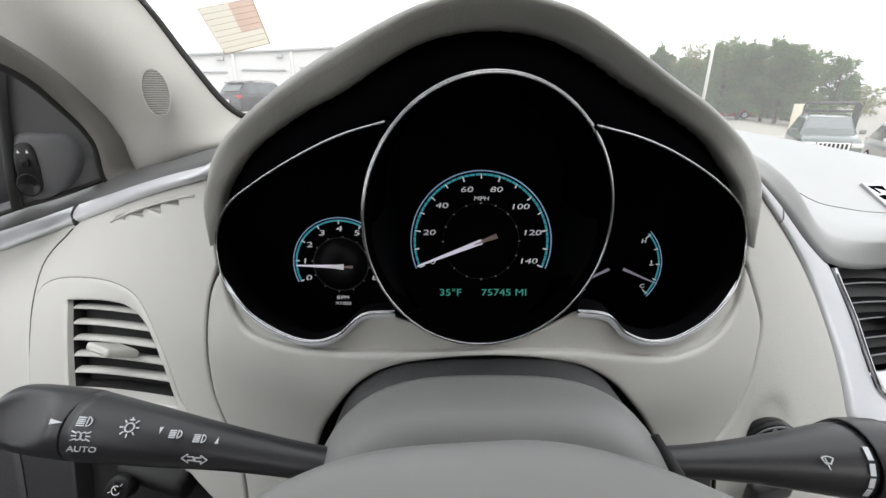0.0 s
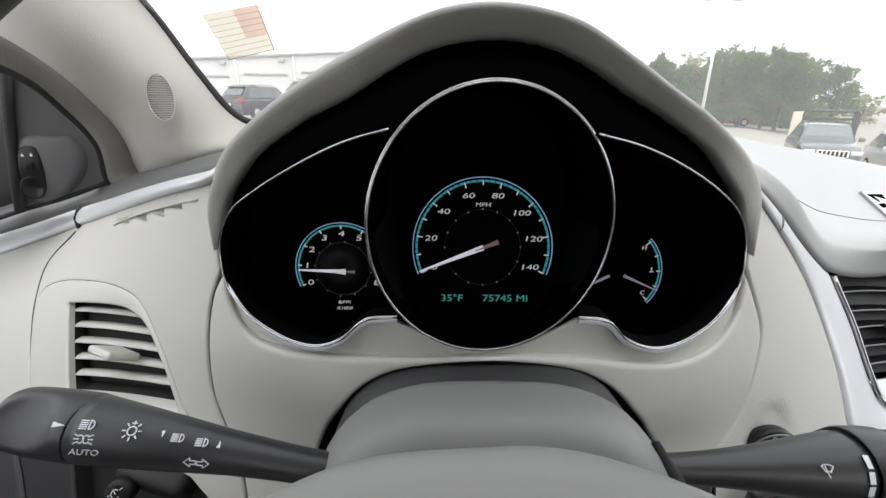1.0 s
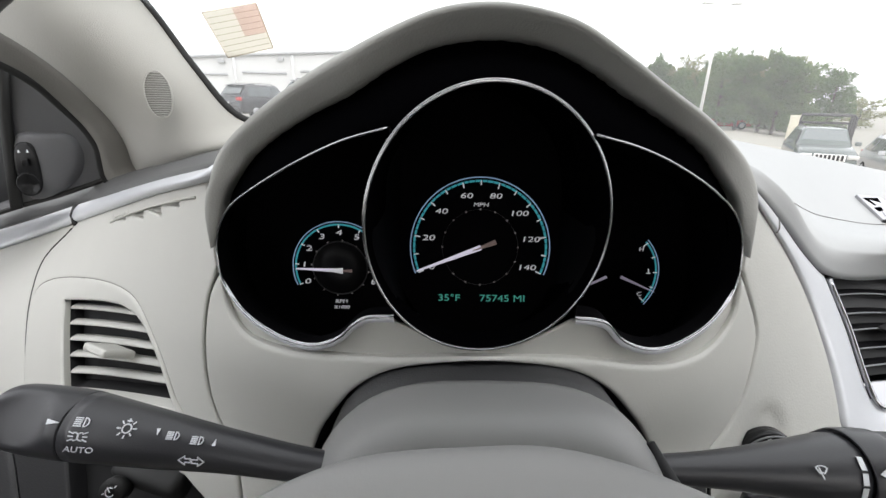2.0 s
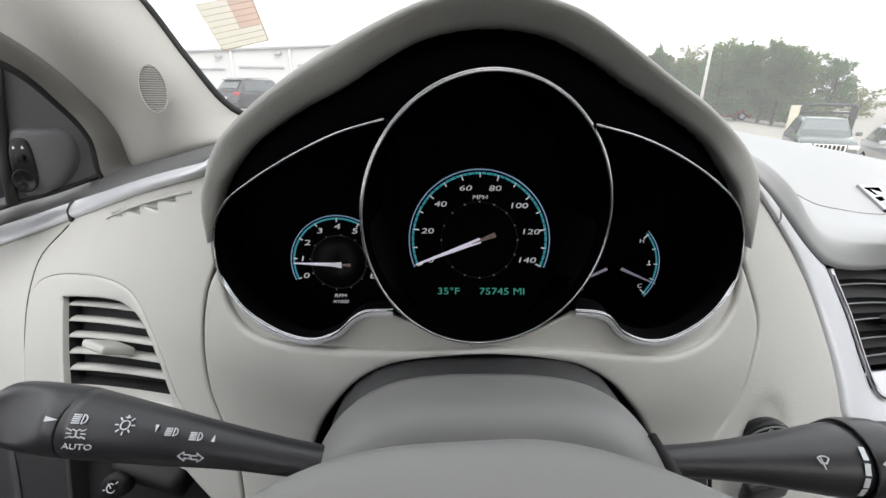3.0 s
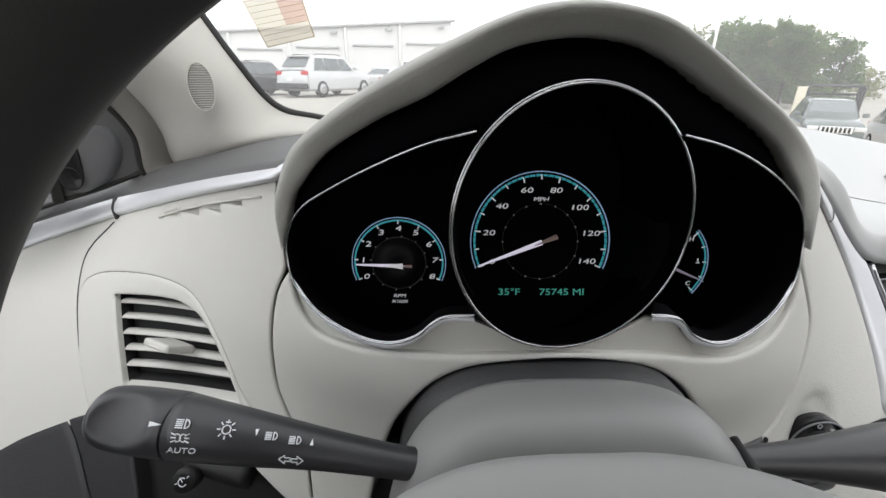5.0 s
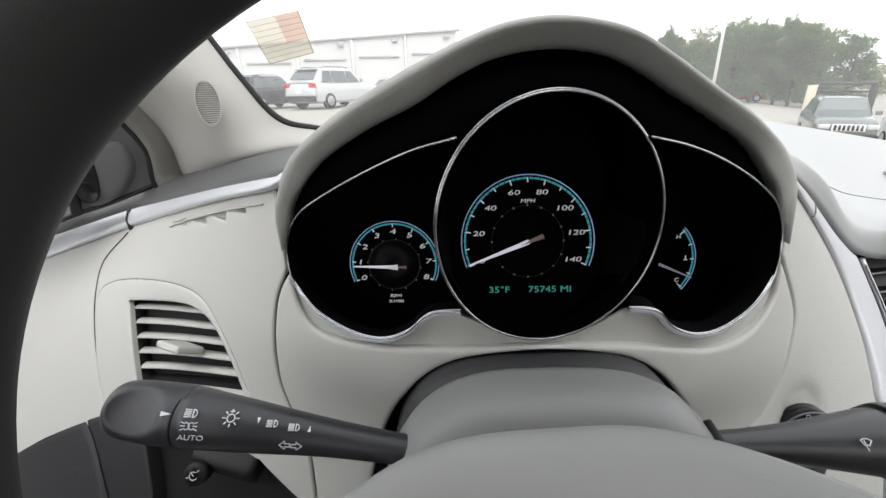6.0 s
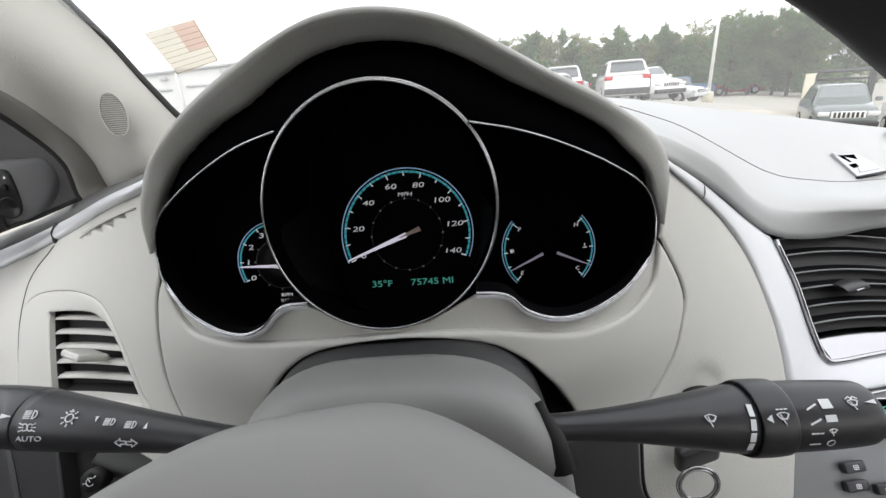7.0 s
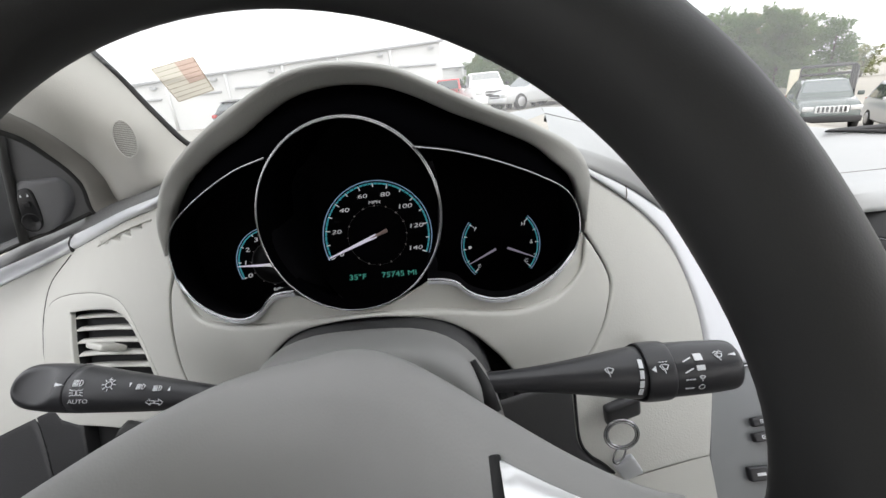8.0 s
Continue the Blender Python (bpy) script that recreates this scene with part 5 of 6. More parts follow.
part("symbol", strokes(m, [circle(0, 0, 0.003, 60, 330), [(0, 0), (-0.002, 0.003)], [(-0.004, -0.001), (-0.0052, -0.0014)], [(0.003, 0.003), (0.0042, 0.0042)]], 0.0006), WHITE_MARK, dimmer, smooth=False)

# knee bolster: dark lower dashboard
bolster = thing("knee_bolster", "dark grey lower dashboard panel", "knee bolster", at=(-0.3, 0.3, 0.75))
side = [(-0.60, 0.715), (-0.50, 0.7555), (-0.4414, 0.7785), (-0.4188, 0.7885), (-0.3785, 0.8025), (-0.3672, 0.7935), (-0.3561, 0.7810), (-0.340, 0.758), (-0.322, 0.70), (-0.31, 0.60), (-0.60, 0.60)]
part("left_side", panel(side, proud=0.004, depth=0.02, lip=0.004, step=0.02), BOLSTER, bolster)
strip = [(-0.3772, 0.8035), (-0.3525, 0.8122), (-0.3400, 0.8060), (-0.3090, 0.8040), (-0.296, 0.770), (-0.28, 0.70), (-0.27, 0.60), (-0.3085, 0.60), (-0.3205, 0.70), (-0.3385, 0.7585), (-0.3548, 0.7818), (-0.3660, 0.7945)]
part("side_strip", panel(strip, proud=0.003, depth=0.02, lip=0.003, step=0.02), BOLSTER, bolster)
# black sheet puts the footwell's shade into the colour
part("left_lower", loft([[on_dash(x, z, -0.016) for x in np.linspace(-0.343, -0.14, 10)] for z in (0.62, 0.72, 0.79, 0.825)]), BLACK, bolster, "black sheet painted for the shaded lower recess")
part("right_lower", loft([[on_dash(x, z, 0.003) for x in np.linspace(0.155, 0.33, 10)] for z in (0.60, 0.68, 0.7372)]), CREAM, bolster)

# radio display and buttons on the stack
on_stack = shell_frame
part("display", box((0.085, 0.030, 0.004), bevel=0.001, m=on_stack(0.456, 0.7760, 0.003)), GLOSS_BLACK, stack, "black radio display")
part("display_text", lettering("FM  100.9", 0.0098, on_stack(0.455, 0.7805, 0.0072), squeeze=1.0, shear=0.1), GLOW_GREEN, stack, smooth=False)
part("display_bar", joined(*[box((0.0085, 0.0068, 0.0004), m=on_stack(0.435 + 0.0105 * i, 0.7690 - 0.001 * i, 0.0072)) for i in range(5)]), GLOW_GREEN, stack, smooth=False)
part("bright_edge", sweep([on_dash(0.412 + 0.02 * i, 0.7930 - 0.002 * i, 0.004) for i in range(6)], 0.0013, 8), CHROME, stack, "bright line above the display")
for i in range(5):
    part("button", box((0.016, 0.0085, 0.006), bevel=0.0014, m=on_stack(0.412 + 0.0175 * i, 0.7385 - 0.0005 * i, 0.004)), STALK, stack)
    part("symbol", box((0.005, 0.0018, 0.0004), m=on_stack(0.412 + 0.0175 * i, 0.7385 - 0.0005 * i, 0.0076)), WHITE_MARK, stack, smooth=False)
for i, (x, z) in enumerate(((0.3905, 0.7530), (0.3880, 0.7420))):
    part("button", box((0.019, 0.0085, 0.006), bevel=0.0014, m=on_stack(x, z, 0.004)), STALK, stack)
    part("symbol", strokes(on_stack(x, z, 0.0074), [[(-0.002, -0.0015), (0.002, -0.0015), (0.002, 0.0015), (-0.002, 0.0015), (-0.002, -0.0015)], [(0, -0.0015), (0, 0.0015)], [(-0.002, 0), (0.002, 0)]], 0.0005), WHITE_MARK, stack, smooth=False)
part("bright_edge", sweep([on_dash(0.395 + 0.02 * i, 0.7295 - 0.001 * i, 0.006) for i in range(6)], 0.0013, 8), CHROME, stack, "bright line under the buttons")
for i in range(3):
    part("button", box((0.021, 0.013, 0.007), bevel=0.0018, m=on_stack(0.375 + 0.0245 * i, 0.7170 + 0.001 * i, 0.004)), STALK, stack)
    part("symbol", box((0.0085, 0.0026, 0.0004), m=on_stack(0.375 + 0.0245 * i, 0.7170 + 0.001 * i, 0.0082)), WHITE_MARK, stack, smooth=False)
kn = on_dash(0.475, 0.7100, 0.004)
disc_on(kn, 0.0220, "tuning_knob", GLOSS_BLACK, stack, 0.018, "glossy black tuning knob", tilt=8)
m = Matrix.Translation(kn) @ pose(0, 0, 0, 80, 0, 20)
part("knob_ring", sweep([m @ Vector((0.0235 * math.cos(2 * math.pi * i / 40), 0.0235 * math.sin(2 * math.pi * i / 40), 0.003)) for i in range(40)], 0.0018, 8, closed=True), CHROME, stack, "bright ring")

# light sensor on the pad
sensor = thing("dash_sensor", "small chrome-framed sensor set in the dashboard top", "sensor", at=(0.71, 0.67, 0.92))
q00, q10, q11, q01 = np.array((0.6858, 0.6976, 0.9395)), np.array((0.7353, 0.7089, 0.9345)), np.array((0.7407, 0.6565, 0.9140)), np.array((0.6806, 0.6369, 0.9130))
up_n = np.cross(q10 - q00, q00 - q01)
up_n = up_n / np.linalg.norm(up_n)
def sensor_at(u, v, h=0.0):
    return tuple((q00 * (1 - u) + q10 * u) * (1 - v) + (q01 * (1 - u) + q11 * u) * v + up_n * h)
def sensor_plate(quad, h0, h1, name, mat, label=""):
    bm = bmesh.new()
    a, b = [bm.verts.new(sensor_at(*q, h1)) for q in quad], [bm.verts.new(sensor_at(*q, h0)) for q in quad]
    bm.faces.new(a)
    for i in range(len(quad)):
        bm.faces.new((a[i], b[i], b[(i + 1) % len(quad)], a[(i + 1) % len(quad)]))
    bmesh.ops.recalc_face_normals(bm, faces=bm.faces)
    return part(name, bm, mat, sensor, label, smooth=False)
sensor_plate([(0, 0), (1, 0), (1, 1), (0, 1)], -0.006, 0.003, "frame", CHROME, "chrome frame")
sensor_plate([(0.10, 0.14), (0.80, 0.10), (0.62, 0.42), (0.24, 0.46)], 0.001, 0.0036, "window", GLOSS_BLACK, "black window")
sensor_plate([(0.12, 0.55), (0.42, 0.52), (0.36, 0.68), (0.16, 0.70)], 0.001, 0.0036, "window", GLOSS_BLACK, "black window")
sensor_plate([(0.30, 0.70), (0.95, 0.55), (0.95, 0.86), (0.20, 0.88)], 0.003, 0.0042, "lens", SATIN, "pale lens")
part("shadow_gap", sweep([sensor_at(0.0, 1.03, 0.001), sensor_at(1.05, 1.03, 0.001)], 0.0022, 6), BLACK, sensor)

# ---- windscreen and decal ----
def screen_y(x, z):
    k = 0.62 * (1 - math.exp(-(x + 0.2) * 2.2)) if x > -0.2 else -0.15 * (x + 0.2)
    return 0.468 + k - 0.5 * (z - 1.1)
WX = np.linspace(-0.46, 1.15, 34)
def drift(x, f):
    """The glass leans in to the left as it rises, less towards the passenger."""
    return x - 0.12 * f * min(1.0, max(0.0, (0.9 - x) / 1.1))
screen = part("windscreen", loft([[(drift(x, f), screen_y(x, 1.03 + 0.40 * f), 1.03 + 0.40 * f - 0.10 * max(0, x - 0.35) * (1 - f)) for x in WX] for f in np.linspace(0, 1, 8)] + [[(min(1.20, max(-0.50, drift(x, 1.0))), -0.09, 1.468) for x in WX]]), GLASS)
tagged(screen, "clear raked windscreen", "windscreen", kind="structure")
DECAL_CREAM = sheer("decal_cream", (0.78, 0.755, 0.70), 0.65)
DECAL_RED = sheer("decal_pink", (0.97, 0.87, 0.86), 0.9)
DECAL_LINE = sheer("decal_line", (0.80, 0.755, 0.69), 0.9)
decal = thing("window_decal", "faded striped flag decal on the windscreen glass", "decal", at=(-0.185, 0.43, 1.14))
d_tl, d_tr, d_br = np.array((-0.2145, 0.424, 1.1493)), np.array((-0.1643, 0.420, 1.1567)), np.array((-0.1606, 0.440, 1.1235))
d_bl = np.array((-0.2060, 0.444, 1.1146))
def decal_at(u, v, lift=0.0):
    p = (d_tl * (1 - u) + d_tr * u) * (1 - v) + (d_bl * (1 - u) + d_br * u) * v
    return (p[0], p[1] - lift, p[2])
def decal_patch(u0, u1, v0, v1, mat, name, lift):
    bm = bmesh.new()
    ring = [(u0, v0), (u1, v0), (u1, v1), (u0, v1)]
    a = [bm.verts.new(decal_at(u, v, lift)) for u, v in ring]
    b = [bm.verts.new(decal_at(u, v, lift - 0.0004)) for u, v in ring]
    bm.faces.new(a)
    bm.faces.new(b[::-1])
    for i in range(4):
        bm.faces.new((a[i], b[i], b[(i + 1) % 4], a[(i + 1) % 4]))
    return part(name, bm, mat, decal, smooth=False)
decal_patch(0, 1, 0, 1, DECAL_CREAM, "sheet", 0.0)
decal_patch(0.55, 0.99, 0.01, 0.62, DECAL_RED, "canton", 0.0008)
for i in range(1, 8):
    decal_patch(0.03, 0.98 if i < 5 else 0.97, i / 8 - 0.006, i / 8 + 0.006, DECAL_LINE, "stripe", 0.0012)
for u0, u1, v0, v1 in ((0, 1, -0.012, 0.012), (0, 1, 0.985, 1.01), (-0.012, 0.012, 0, 1), (0.985, 1.012, 0, 1)):
    decal_patch(u0, u1, v0, v1, DECAL_LINE, "border", 0.0012)

# ---- cabin that closes the place; unseen, added to hold off daylight ----
LINER = material("pale_headliner", (0.55, 0.54, 0.50), 0.9)
def slab(name, size, at, mat, label, cat, m=None):
    return tagged(part(name, box(size, at=at, bevel=0.01, m=m), mat, smooth=False), label, cat, kind="structure")
slab("ceiling", (1.75, 1.77, 0.03), (0.36, -0.965, 1.46), LINER, "unseen pale roof that shades the cabin", "ceiling")
slab("floor", (1.7, 3.0, 0.03), (0.36, -0.60, 0.28), DARK, "dark cabin carpet", "floor")
slab("wall_left", (0.04, 2.45, 0.74), (-0.64, -0.83, 0.60), DOOR_GREY, "added dark grey door wall that blocks side light", "wall")
slab("wall_right", (0.04, 2.6, 0.62), (1.24, -0.60, 0.62), CREAM, "cream passenger door wall", "wall")
slab("wall_rear", (1.8, 0.04, 0.80), (0.36, -1.85, 0.70), LINER, "pale rear bulkhead", "wall")
slab("wall_front", (1.8, 0.04, 0.66), (0.36, 0.98, 0.60), BLACK, "dark firewall", "wall")
for x in (-0.66, 1.22):
    slab("wall_post", (0.06, 0.16, 0.52), (x, -0.55, 1.19), LINER, "pale middle roof post", "wall")
    slab("wall_post", (0.06, 0.30, 0.52), (x, -1.70, 1.19), LINER, "pale rear roof post", "wall")
seat = thing("front_seat", "cream cloth driver seat", "seat", at=(0.0, -0.65, 0.3))
part("cushion", box((0.52, 0.50, 0.26), at=(0.0, -0.50, 0.42), bevel=0.06, segs=4), CREAM, seat)
part("backrest", box((0.52, 0.16, 0.66), bevel=0.06, segs=4, m=Matrix.Translation((0.0, -0.82, 0.86)) @ pose(0, 0, 0, 15, 0, 0)), CREAM, seat)
part("headrest", box((0.26, 0.11, 0.19), bevel=0.045, segs=4, at=(0.0, -0.93, 1.27)), CREAM, seat)

# ---- outdoors ----
def ground_z(x, y):
    t = min(1.0, max(0.0, (x - 8.5) / 10.0))
    far = min(1.0, max(0.0, (math.hypot(x, y) - 5.0) / 10.0))
    side = min(1.0, max(0.0, (x / max(y, 1.0) - 0.66) / 0.17))
    return -1.2 * t * t * (3 - 2 * t) - 0.6 * far * side * side * (3 - 2 * side)
ASPHALT = material("pale_worn_asphalt", (0.34, 0.325, 0.29), 0.9, scale=3.0, vary=0.25, stain=0.2)
xs = [-300, -150, -80, -50, -30, -20, -12, -6, 0, 4, 7, 8.5, 9.5, 10.5, 11.5, 12.5, 13.5, 14.5, 15.5, 16.5, 17.5, 18.5, 20, 22, 24, 27, 30, 34, 38, 42, 50, 60, 90, 160, 300]
ys = [-100, -40, -15, -5, 0, 3, 5, 7, 9, 11, 13, 15, 17, 19, 21, 23, 25, 27, 30, 33, 36, 40, 45, 50, 60, 80, 150, 300, 600]
ground = part("ground", loft([[(x, y, ground_z(x, y)) for x in xs] for y in ys]), ASPHALT)
tagged(ground, "pale worn asphalt of a car lot", "ground", kind="structure")

TYRE = material("tyre_rubber", (0.02, 0.02, 0.02), 0.8)
ALLOY = material("grey_alloy_wheel", (0.45, 0.45, 0.46), 0.35, metal=0.7)
# lifted base colours paint in the reflected sky, most of all in windscreens
CAR_GLASS = material("tinted_car_glass", (0.075, 0.088, 0.092), 0.06, spec=1.0)
SCREEN_GLASS = material("sky_toned_windscreen", (0.17, 0.19, 0.195), 0.1, spec=0.8)
RED_LENS = material("red_tail_lens", (0.45, 0.03, 0.03), 0.2)
CLEAR_LENS = material("headlamp_lens", (0.65, 0.66, 0.66), 0.15, metal=0.4)
TRIM = material("black_car_trim", (0.03, 0.03, 0.032), 0.55)

def paint(name, c):
    return material(name, c, 0.25, coat=0.6, vary=0.03, scale=2.0)
P_WHITE, P_SILVER, P_DARK = paint("white_car_paint", (0.75, 0.75, 0.74)), paint("silver_car_paint", (0.50, 0.51, 0.52)), paint("dark_green_car_paint", (0.085, 0.105, 0.10))
P_BLUE, P_RED, P_BLACK = paint("blue_car_paint", (0.06, 0.12, 0.20)), paint("red_car_paint", (0.42, 0.045, 0.045)), paint("black_car_paint", (0.03, 0.03, 0.034))

SHAPES = {
    # length, width, height, bonnet top, belt line, screen foot, roof front, roof back, rear glass foot
    "suv": (4.85, 1.94, 1.76, 1.10, 1.14, 0.95, 0.30, -1.75, -2.30),
    "van": (5.10, 1.98, 1.75, 1.05, 1.05, 1.55, 0.75, -2.00, -2.45),
    "sedan": (4.75, 1.82, 1.45, 0.95, 0.98, 0.95, 0.25, -1.05, -1.75),
    "pickup": (5.60, 2.02, 1.88, 1.15, 1.18, 1.00, 0.45, -0.55, -0.75),
}

def vehicle(kind, mat, x, y, turn, label, seven_slots=False, group="parked cars"):
    """A parked vehicle, its nose along +y before it is turned."""
    L, W, H, bon, belt, sf, rf, rb, gf = SHAPES[kind]
    name = {"suv": "parked_suv", "van": "parked_van", "sedan": "parked_car", "pickup": "parked_pickup"}[kind]
    car = thing(name, label, "pickup" if kind == "pickup" else "car", group)
    hw = W / 2
    rear_top = belt if kind in ("suv", "van") else (1.02 if kind == "sedan" else 1.05)
    stations = [(-L / 2, 0.42, rear_top - 0.28, 0.90), (-L / 2 + 0.10, 0.32, rear_top - 0.06, 0.95), (-L / 2 + 0.35, 0.28, rear_top, 0.99), (gf, 0.26, rear_top if kind != "sedan" else belt, 1.0), (-0.2, 0.25, belt, 1.0), (sf, 0.26, belt, 1.0), (sf + 0.5, 0.28, bon, 0.98), (L / 2 - 0.35, 0.30, bon - 0.10, 0.94), (L / 2 - 0.08, 0.34, bon - 0.28, 0.88), (L / 2, 0.42, bon - 0.42, 0.80)]
    rows = []
    for yy, zb, zt, k in stations:
        w = hw * k
        mid = (zb + zt) / 2
        rows.append([(-w * 0.86, yy, zb), (-w * 0.98, yy, zb + 0.10), (-w, yy, mid + 0.05), (-w * 0.97, yy, zt - 0.10), (-w * 0.90, yy, zt - 0.015), (-w * 0.55, yy, zt + 0.02), (w * 0.55, yy, zt + 0.02), (w * 0.90, yy, zt - 0.015), (w * 0.97, yy, zt - 0.10), (w, yy, mid + 0.05), (w * 0.98, yy, zb + 0.10), (w * 0.86, yy, zb)])
    bm = loft(rows, closed_u=True)
    bm.faces.ensure_lookup_table()
    bm.verts.ensure_lookup_table()
    n = len(rows[0])
    bm.faces.new([bm.verts[i] for i in range(n)])
    bm.faces.new([bm.verts[len(bm.verts) - n + i] for i in range(n)])
    bmesh.ops.recalc_face_normals(bm, faces=bm.faces)
    body = part("body", bm, mat, car)
    sharp(body, 40)
    # cabin
    cab = []
    for yy, zt, wt in ((gf, belt - 0.02, 0.90), (rb, H - 0.06, 0.74), (rb + 0.3, H, 0.72), (rf, H - 0.01, 0.72), (rf + 0.12, H - 0.05, 0.73), (sf, belt - 0.02, 0.88)):
        wb = 0.93
        cab.append([(-hw * wb, yy, belt - 0.06), (-hw * (wb * 0.4 + wt * 0.6), yy, (belt + zt * 1.2) / 2.2 if zt > belt + 0.1 else zt - 0.02), (-hw * wt, yy, zt - 0.03), (-hw * wt * 0.9, yy, zt), (hw * wt * 0.9, yy, zt), (hw * wt, yy, zt - 0.03), (hw * (wb * 0.4 + wt * 0.6), yy, (belt + zt * 1.2) / 2.2 if zt > belt + 0.1 else zt - 0.02), (hw * wb, yy, belt - 0.06)])
    bm = loft(cab)
    bmesh.ops.recalc_face_normals(bm, faces=bm.faces)
    part("cabin", bm, mat, car)
    def pane(q, nm, glass=CAR_GLASS):
        bm2 = bmesh.new()
        a = [bm2.verts.new(v) for v in q]
        bm2.faces.new(a)
        got = bmesh.ops.extrude_face_region(bm2, geom=bm2.faces[:])
        bmesh.ops.translate(bm2, vec=(0, 0, -0.012), verts=[v for v in got["geom"] if isinstance(v, bmesh.types.BMVert)])
        bmesh.ops.recalc_face_normals(bm2, faces=bm2.faces)
        return part(nm, bm2, glass, car, smooth=False)
    g = 0.025
    pane([(-hw * 0.80, sf - 0.10 + g, belt + 0.05), (hw * 0.80, sf - 0.10 + g, belt + 0.05), (hw * 0.66, rf + 0.14 + g, H - 0.09 + g), (-hw * 0.66, rf + 0.14 + g, H - 0.09 + g)], "windscreen", SCREEN_GLASS)
    lo, hi = ((0.24, 0.86) if kind in ("suv", "van") else (0.06, 0.88))
    def tail(s, f):
        """A point on the tailgate's slope: across, and from its foot to the roof."""
        return (s * hw * (0.84 - 0.14 * f), gf + (rb - gf) * f - g * 1.4, belt + (H - 0.06 - belt) * f + 0.02)
    pane([tail(0.90, lo), tail(-0.90, lo), tail(-0.92, hi), tail(0.92, hi)], "rear_window")
    if kind in ("suv", "van"):
        part("roof_spoiler", box((W * 0.66, 0.26, 0.05), at=(0, rb - 0.05, H - 0.05), bevel=0.02), mat, car)
    mids = [sf - 0.25, -0.15, -1.15, gf + 0.35] if kind in ("suv", "van") else ([sf - 0.25, -0.15, gf + 0.30] if kind == "sedan" else [sf - 0.25, gf + 0.12])
    for s in (-1, 1):
        for a, b in zip(mids[:-1], mids[1:]):
            def top_of(v):
                return min(v, rf) if v > rf else max(v, rb + 0.08)
            pane([(s * (hw * 0.95 + 0.005), a, belt + 0.02), (s * (hw * 0.95 + 0.005), b + 0.07, belt + 0.02), (s * (hw * 0.765), top_of(b) + 0.07 if b < rb else b + 0.07, H - 0.12), (s * (hw * 0.765), top_of(a) - (0.0 if a < rf else 0.02), H - 0.12)], "side_window")
        for wy in (-L / 2 + 0.95, L / 2 - 0.92):
            wheel_o = part("wheel", sweep([(s * (hw - 0.20), wy, 0.36), (s * (hw - 0.19), wy, 0.36), (s * (hw - 0.02), wy, 0.36), (s * (hw + 0.01), wy, 0.36)], (0.30, 0.36, 0.36, 0.31), 20), TYRE, car)
            part("rim", sweep([(s * (hw - 0.03), wy, 0.36), (s * (hw + 0.015), wy, 0.36), (s * (hw + 0.02), wy, 0.36)], (0.24, 0.22, 0.08), 14), ALLOY, wheel_o)
        part("tail_lamp", box((0.34 if kind != "pickup" else 0.12, 0.14, 0.17 if kind != "pickup" else 0.34), at=(s * (hw * (0.78 if kind != "pickup" else 0.86)), -L / 2 + (0.10 if kind in ("suv", "van") else 0.06), rear_top - (0.12 if kind in ("suv", "van") else 0.22)), bevel=0.03), RED_LENS, car)
        part("headlamp", box((0.34, 0.14, 0.16), at=(s * hw * 0.72, L / 2 - 0.09, bon - 0.27), bevel=0.03), CLEAR_LENS, car)
        part("mirror", box((0.20, 0.10, 0.15), at=(s * (hw + 0.12), sf - 0.25, belt + 0.08), bevel=0.03), mat if kind != "pickup" else TRIM, car)
    part("rear_bumper", box((W * 0.94, 0.16, 0.24), at=(0, -L / 2 + 0.02, 0.48), bevel=0.04), TRIM if kind != "sedan" else mat, car)
    part("front_bumper", box((W * 0.92, 0.18, 0.22), at=(0, L / 2 - 0.03, 0.46), bevel=0.05), TRIM if kind == "suv" else mat, car)
    if seven_slots:
        part("grille", box((W * 0.50, 0.06, 0.24), at=(0, L / 2 - 0.02, bon - 0.30), bevel=0.02), P_WHITE if mat is P_DARK else mat, car, "bright grille with seven slots")
        for i in range(7):
            part("slot", box((0.075, 0.03, 0.19), at=((i - 3) * 0.128, L / 2 + 0.015, bon - 0.30), bevel=0.01), TRIM, car)
    else:
        part("grille", box((W * 0.44, 0.05, 0.22), at=(0, L / 2 - 0.02, bon - 0.32), bevel=0.02), TRIM, car)
        part("grille_bar", box((W * 0.44, 0.03, 0.06), at=(0, L / 2 + 0.012, bon - 0.32), bevel=0.01), ALLOY, car)
    part("number_plate", box((0.32, 0.02, 0.16), at=(0, -L / 2 - 0.06, 0.78), bevel=0.005), P_WHITE, car)
    if kind == "pickup":
        part("bed_liner", box((W * 0.80, 1.75, 0.10), at=(0, -L / 2 + 1.05, 1.03), bevel=0.02), TRIM, car)
        part("tailgate", box((W * 0.86, 0.08, 0.52), at=(0, -L / 2 + 0.02, 0.84), bevel=0.02), mat, car)
        for s in (-1, 1):
            part("bed_side", box((0.09, 1.9, 0.22), at=(s * hw * 0.90, -L / 2 + 1.05, 1.08), bevel=0.02), mat, car)
    if kind in ("suv", "van"):
        for s in (-1, 1):
            part("roof_rail", sweep([(s * hw * 0.66, rb + 0.2, H + 0.0), (s * hw * 0.66, rb + 0.4, H + 0.05), (s * hw * 0.66, rf - 0.3, H + 0.05), (s * hw * 0.66, rf - 0.1, H + 0.0)], 0.018, 6), TRIM, car)
    car.matrix_world = pose(x, y, ground_z(x, y), 0, 0, turn)
    return car

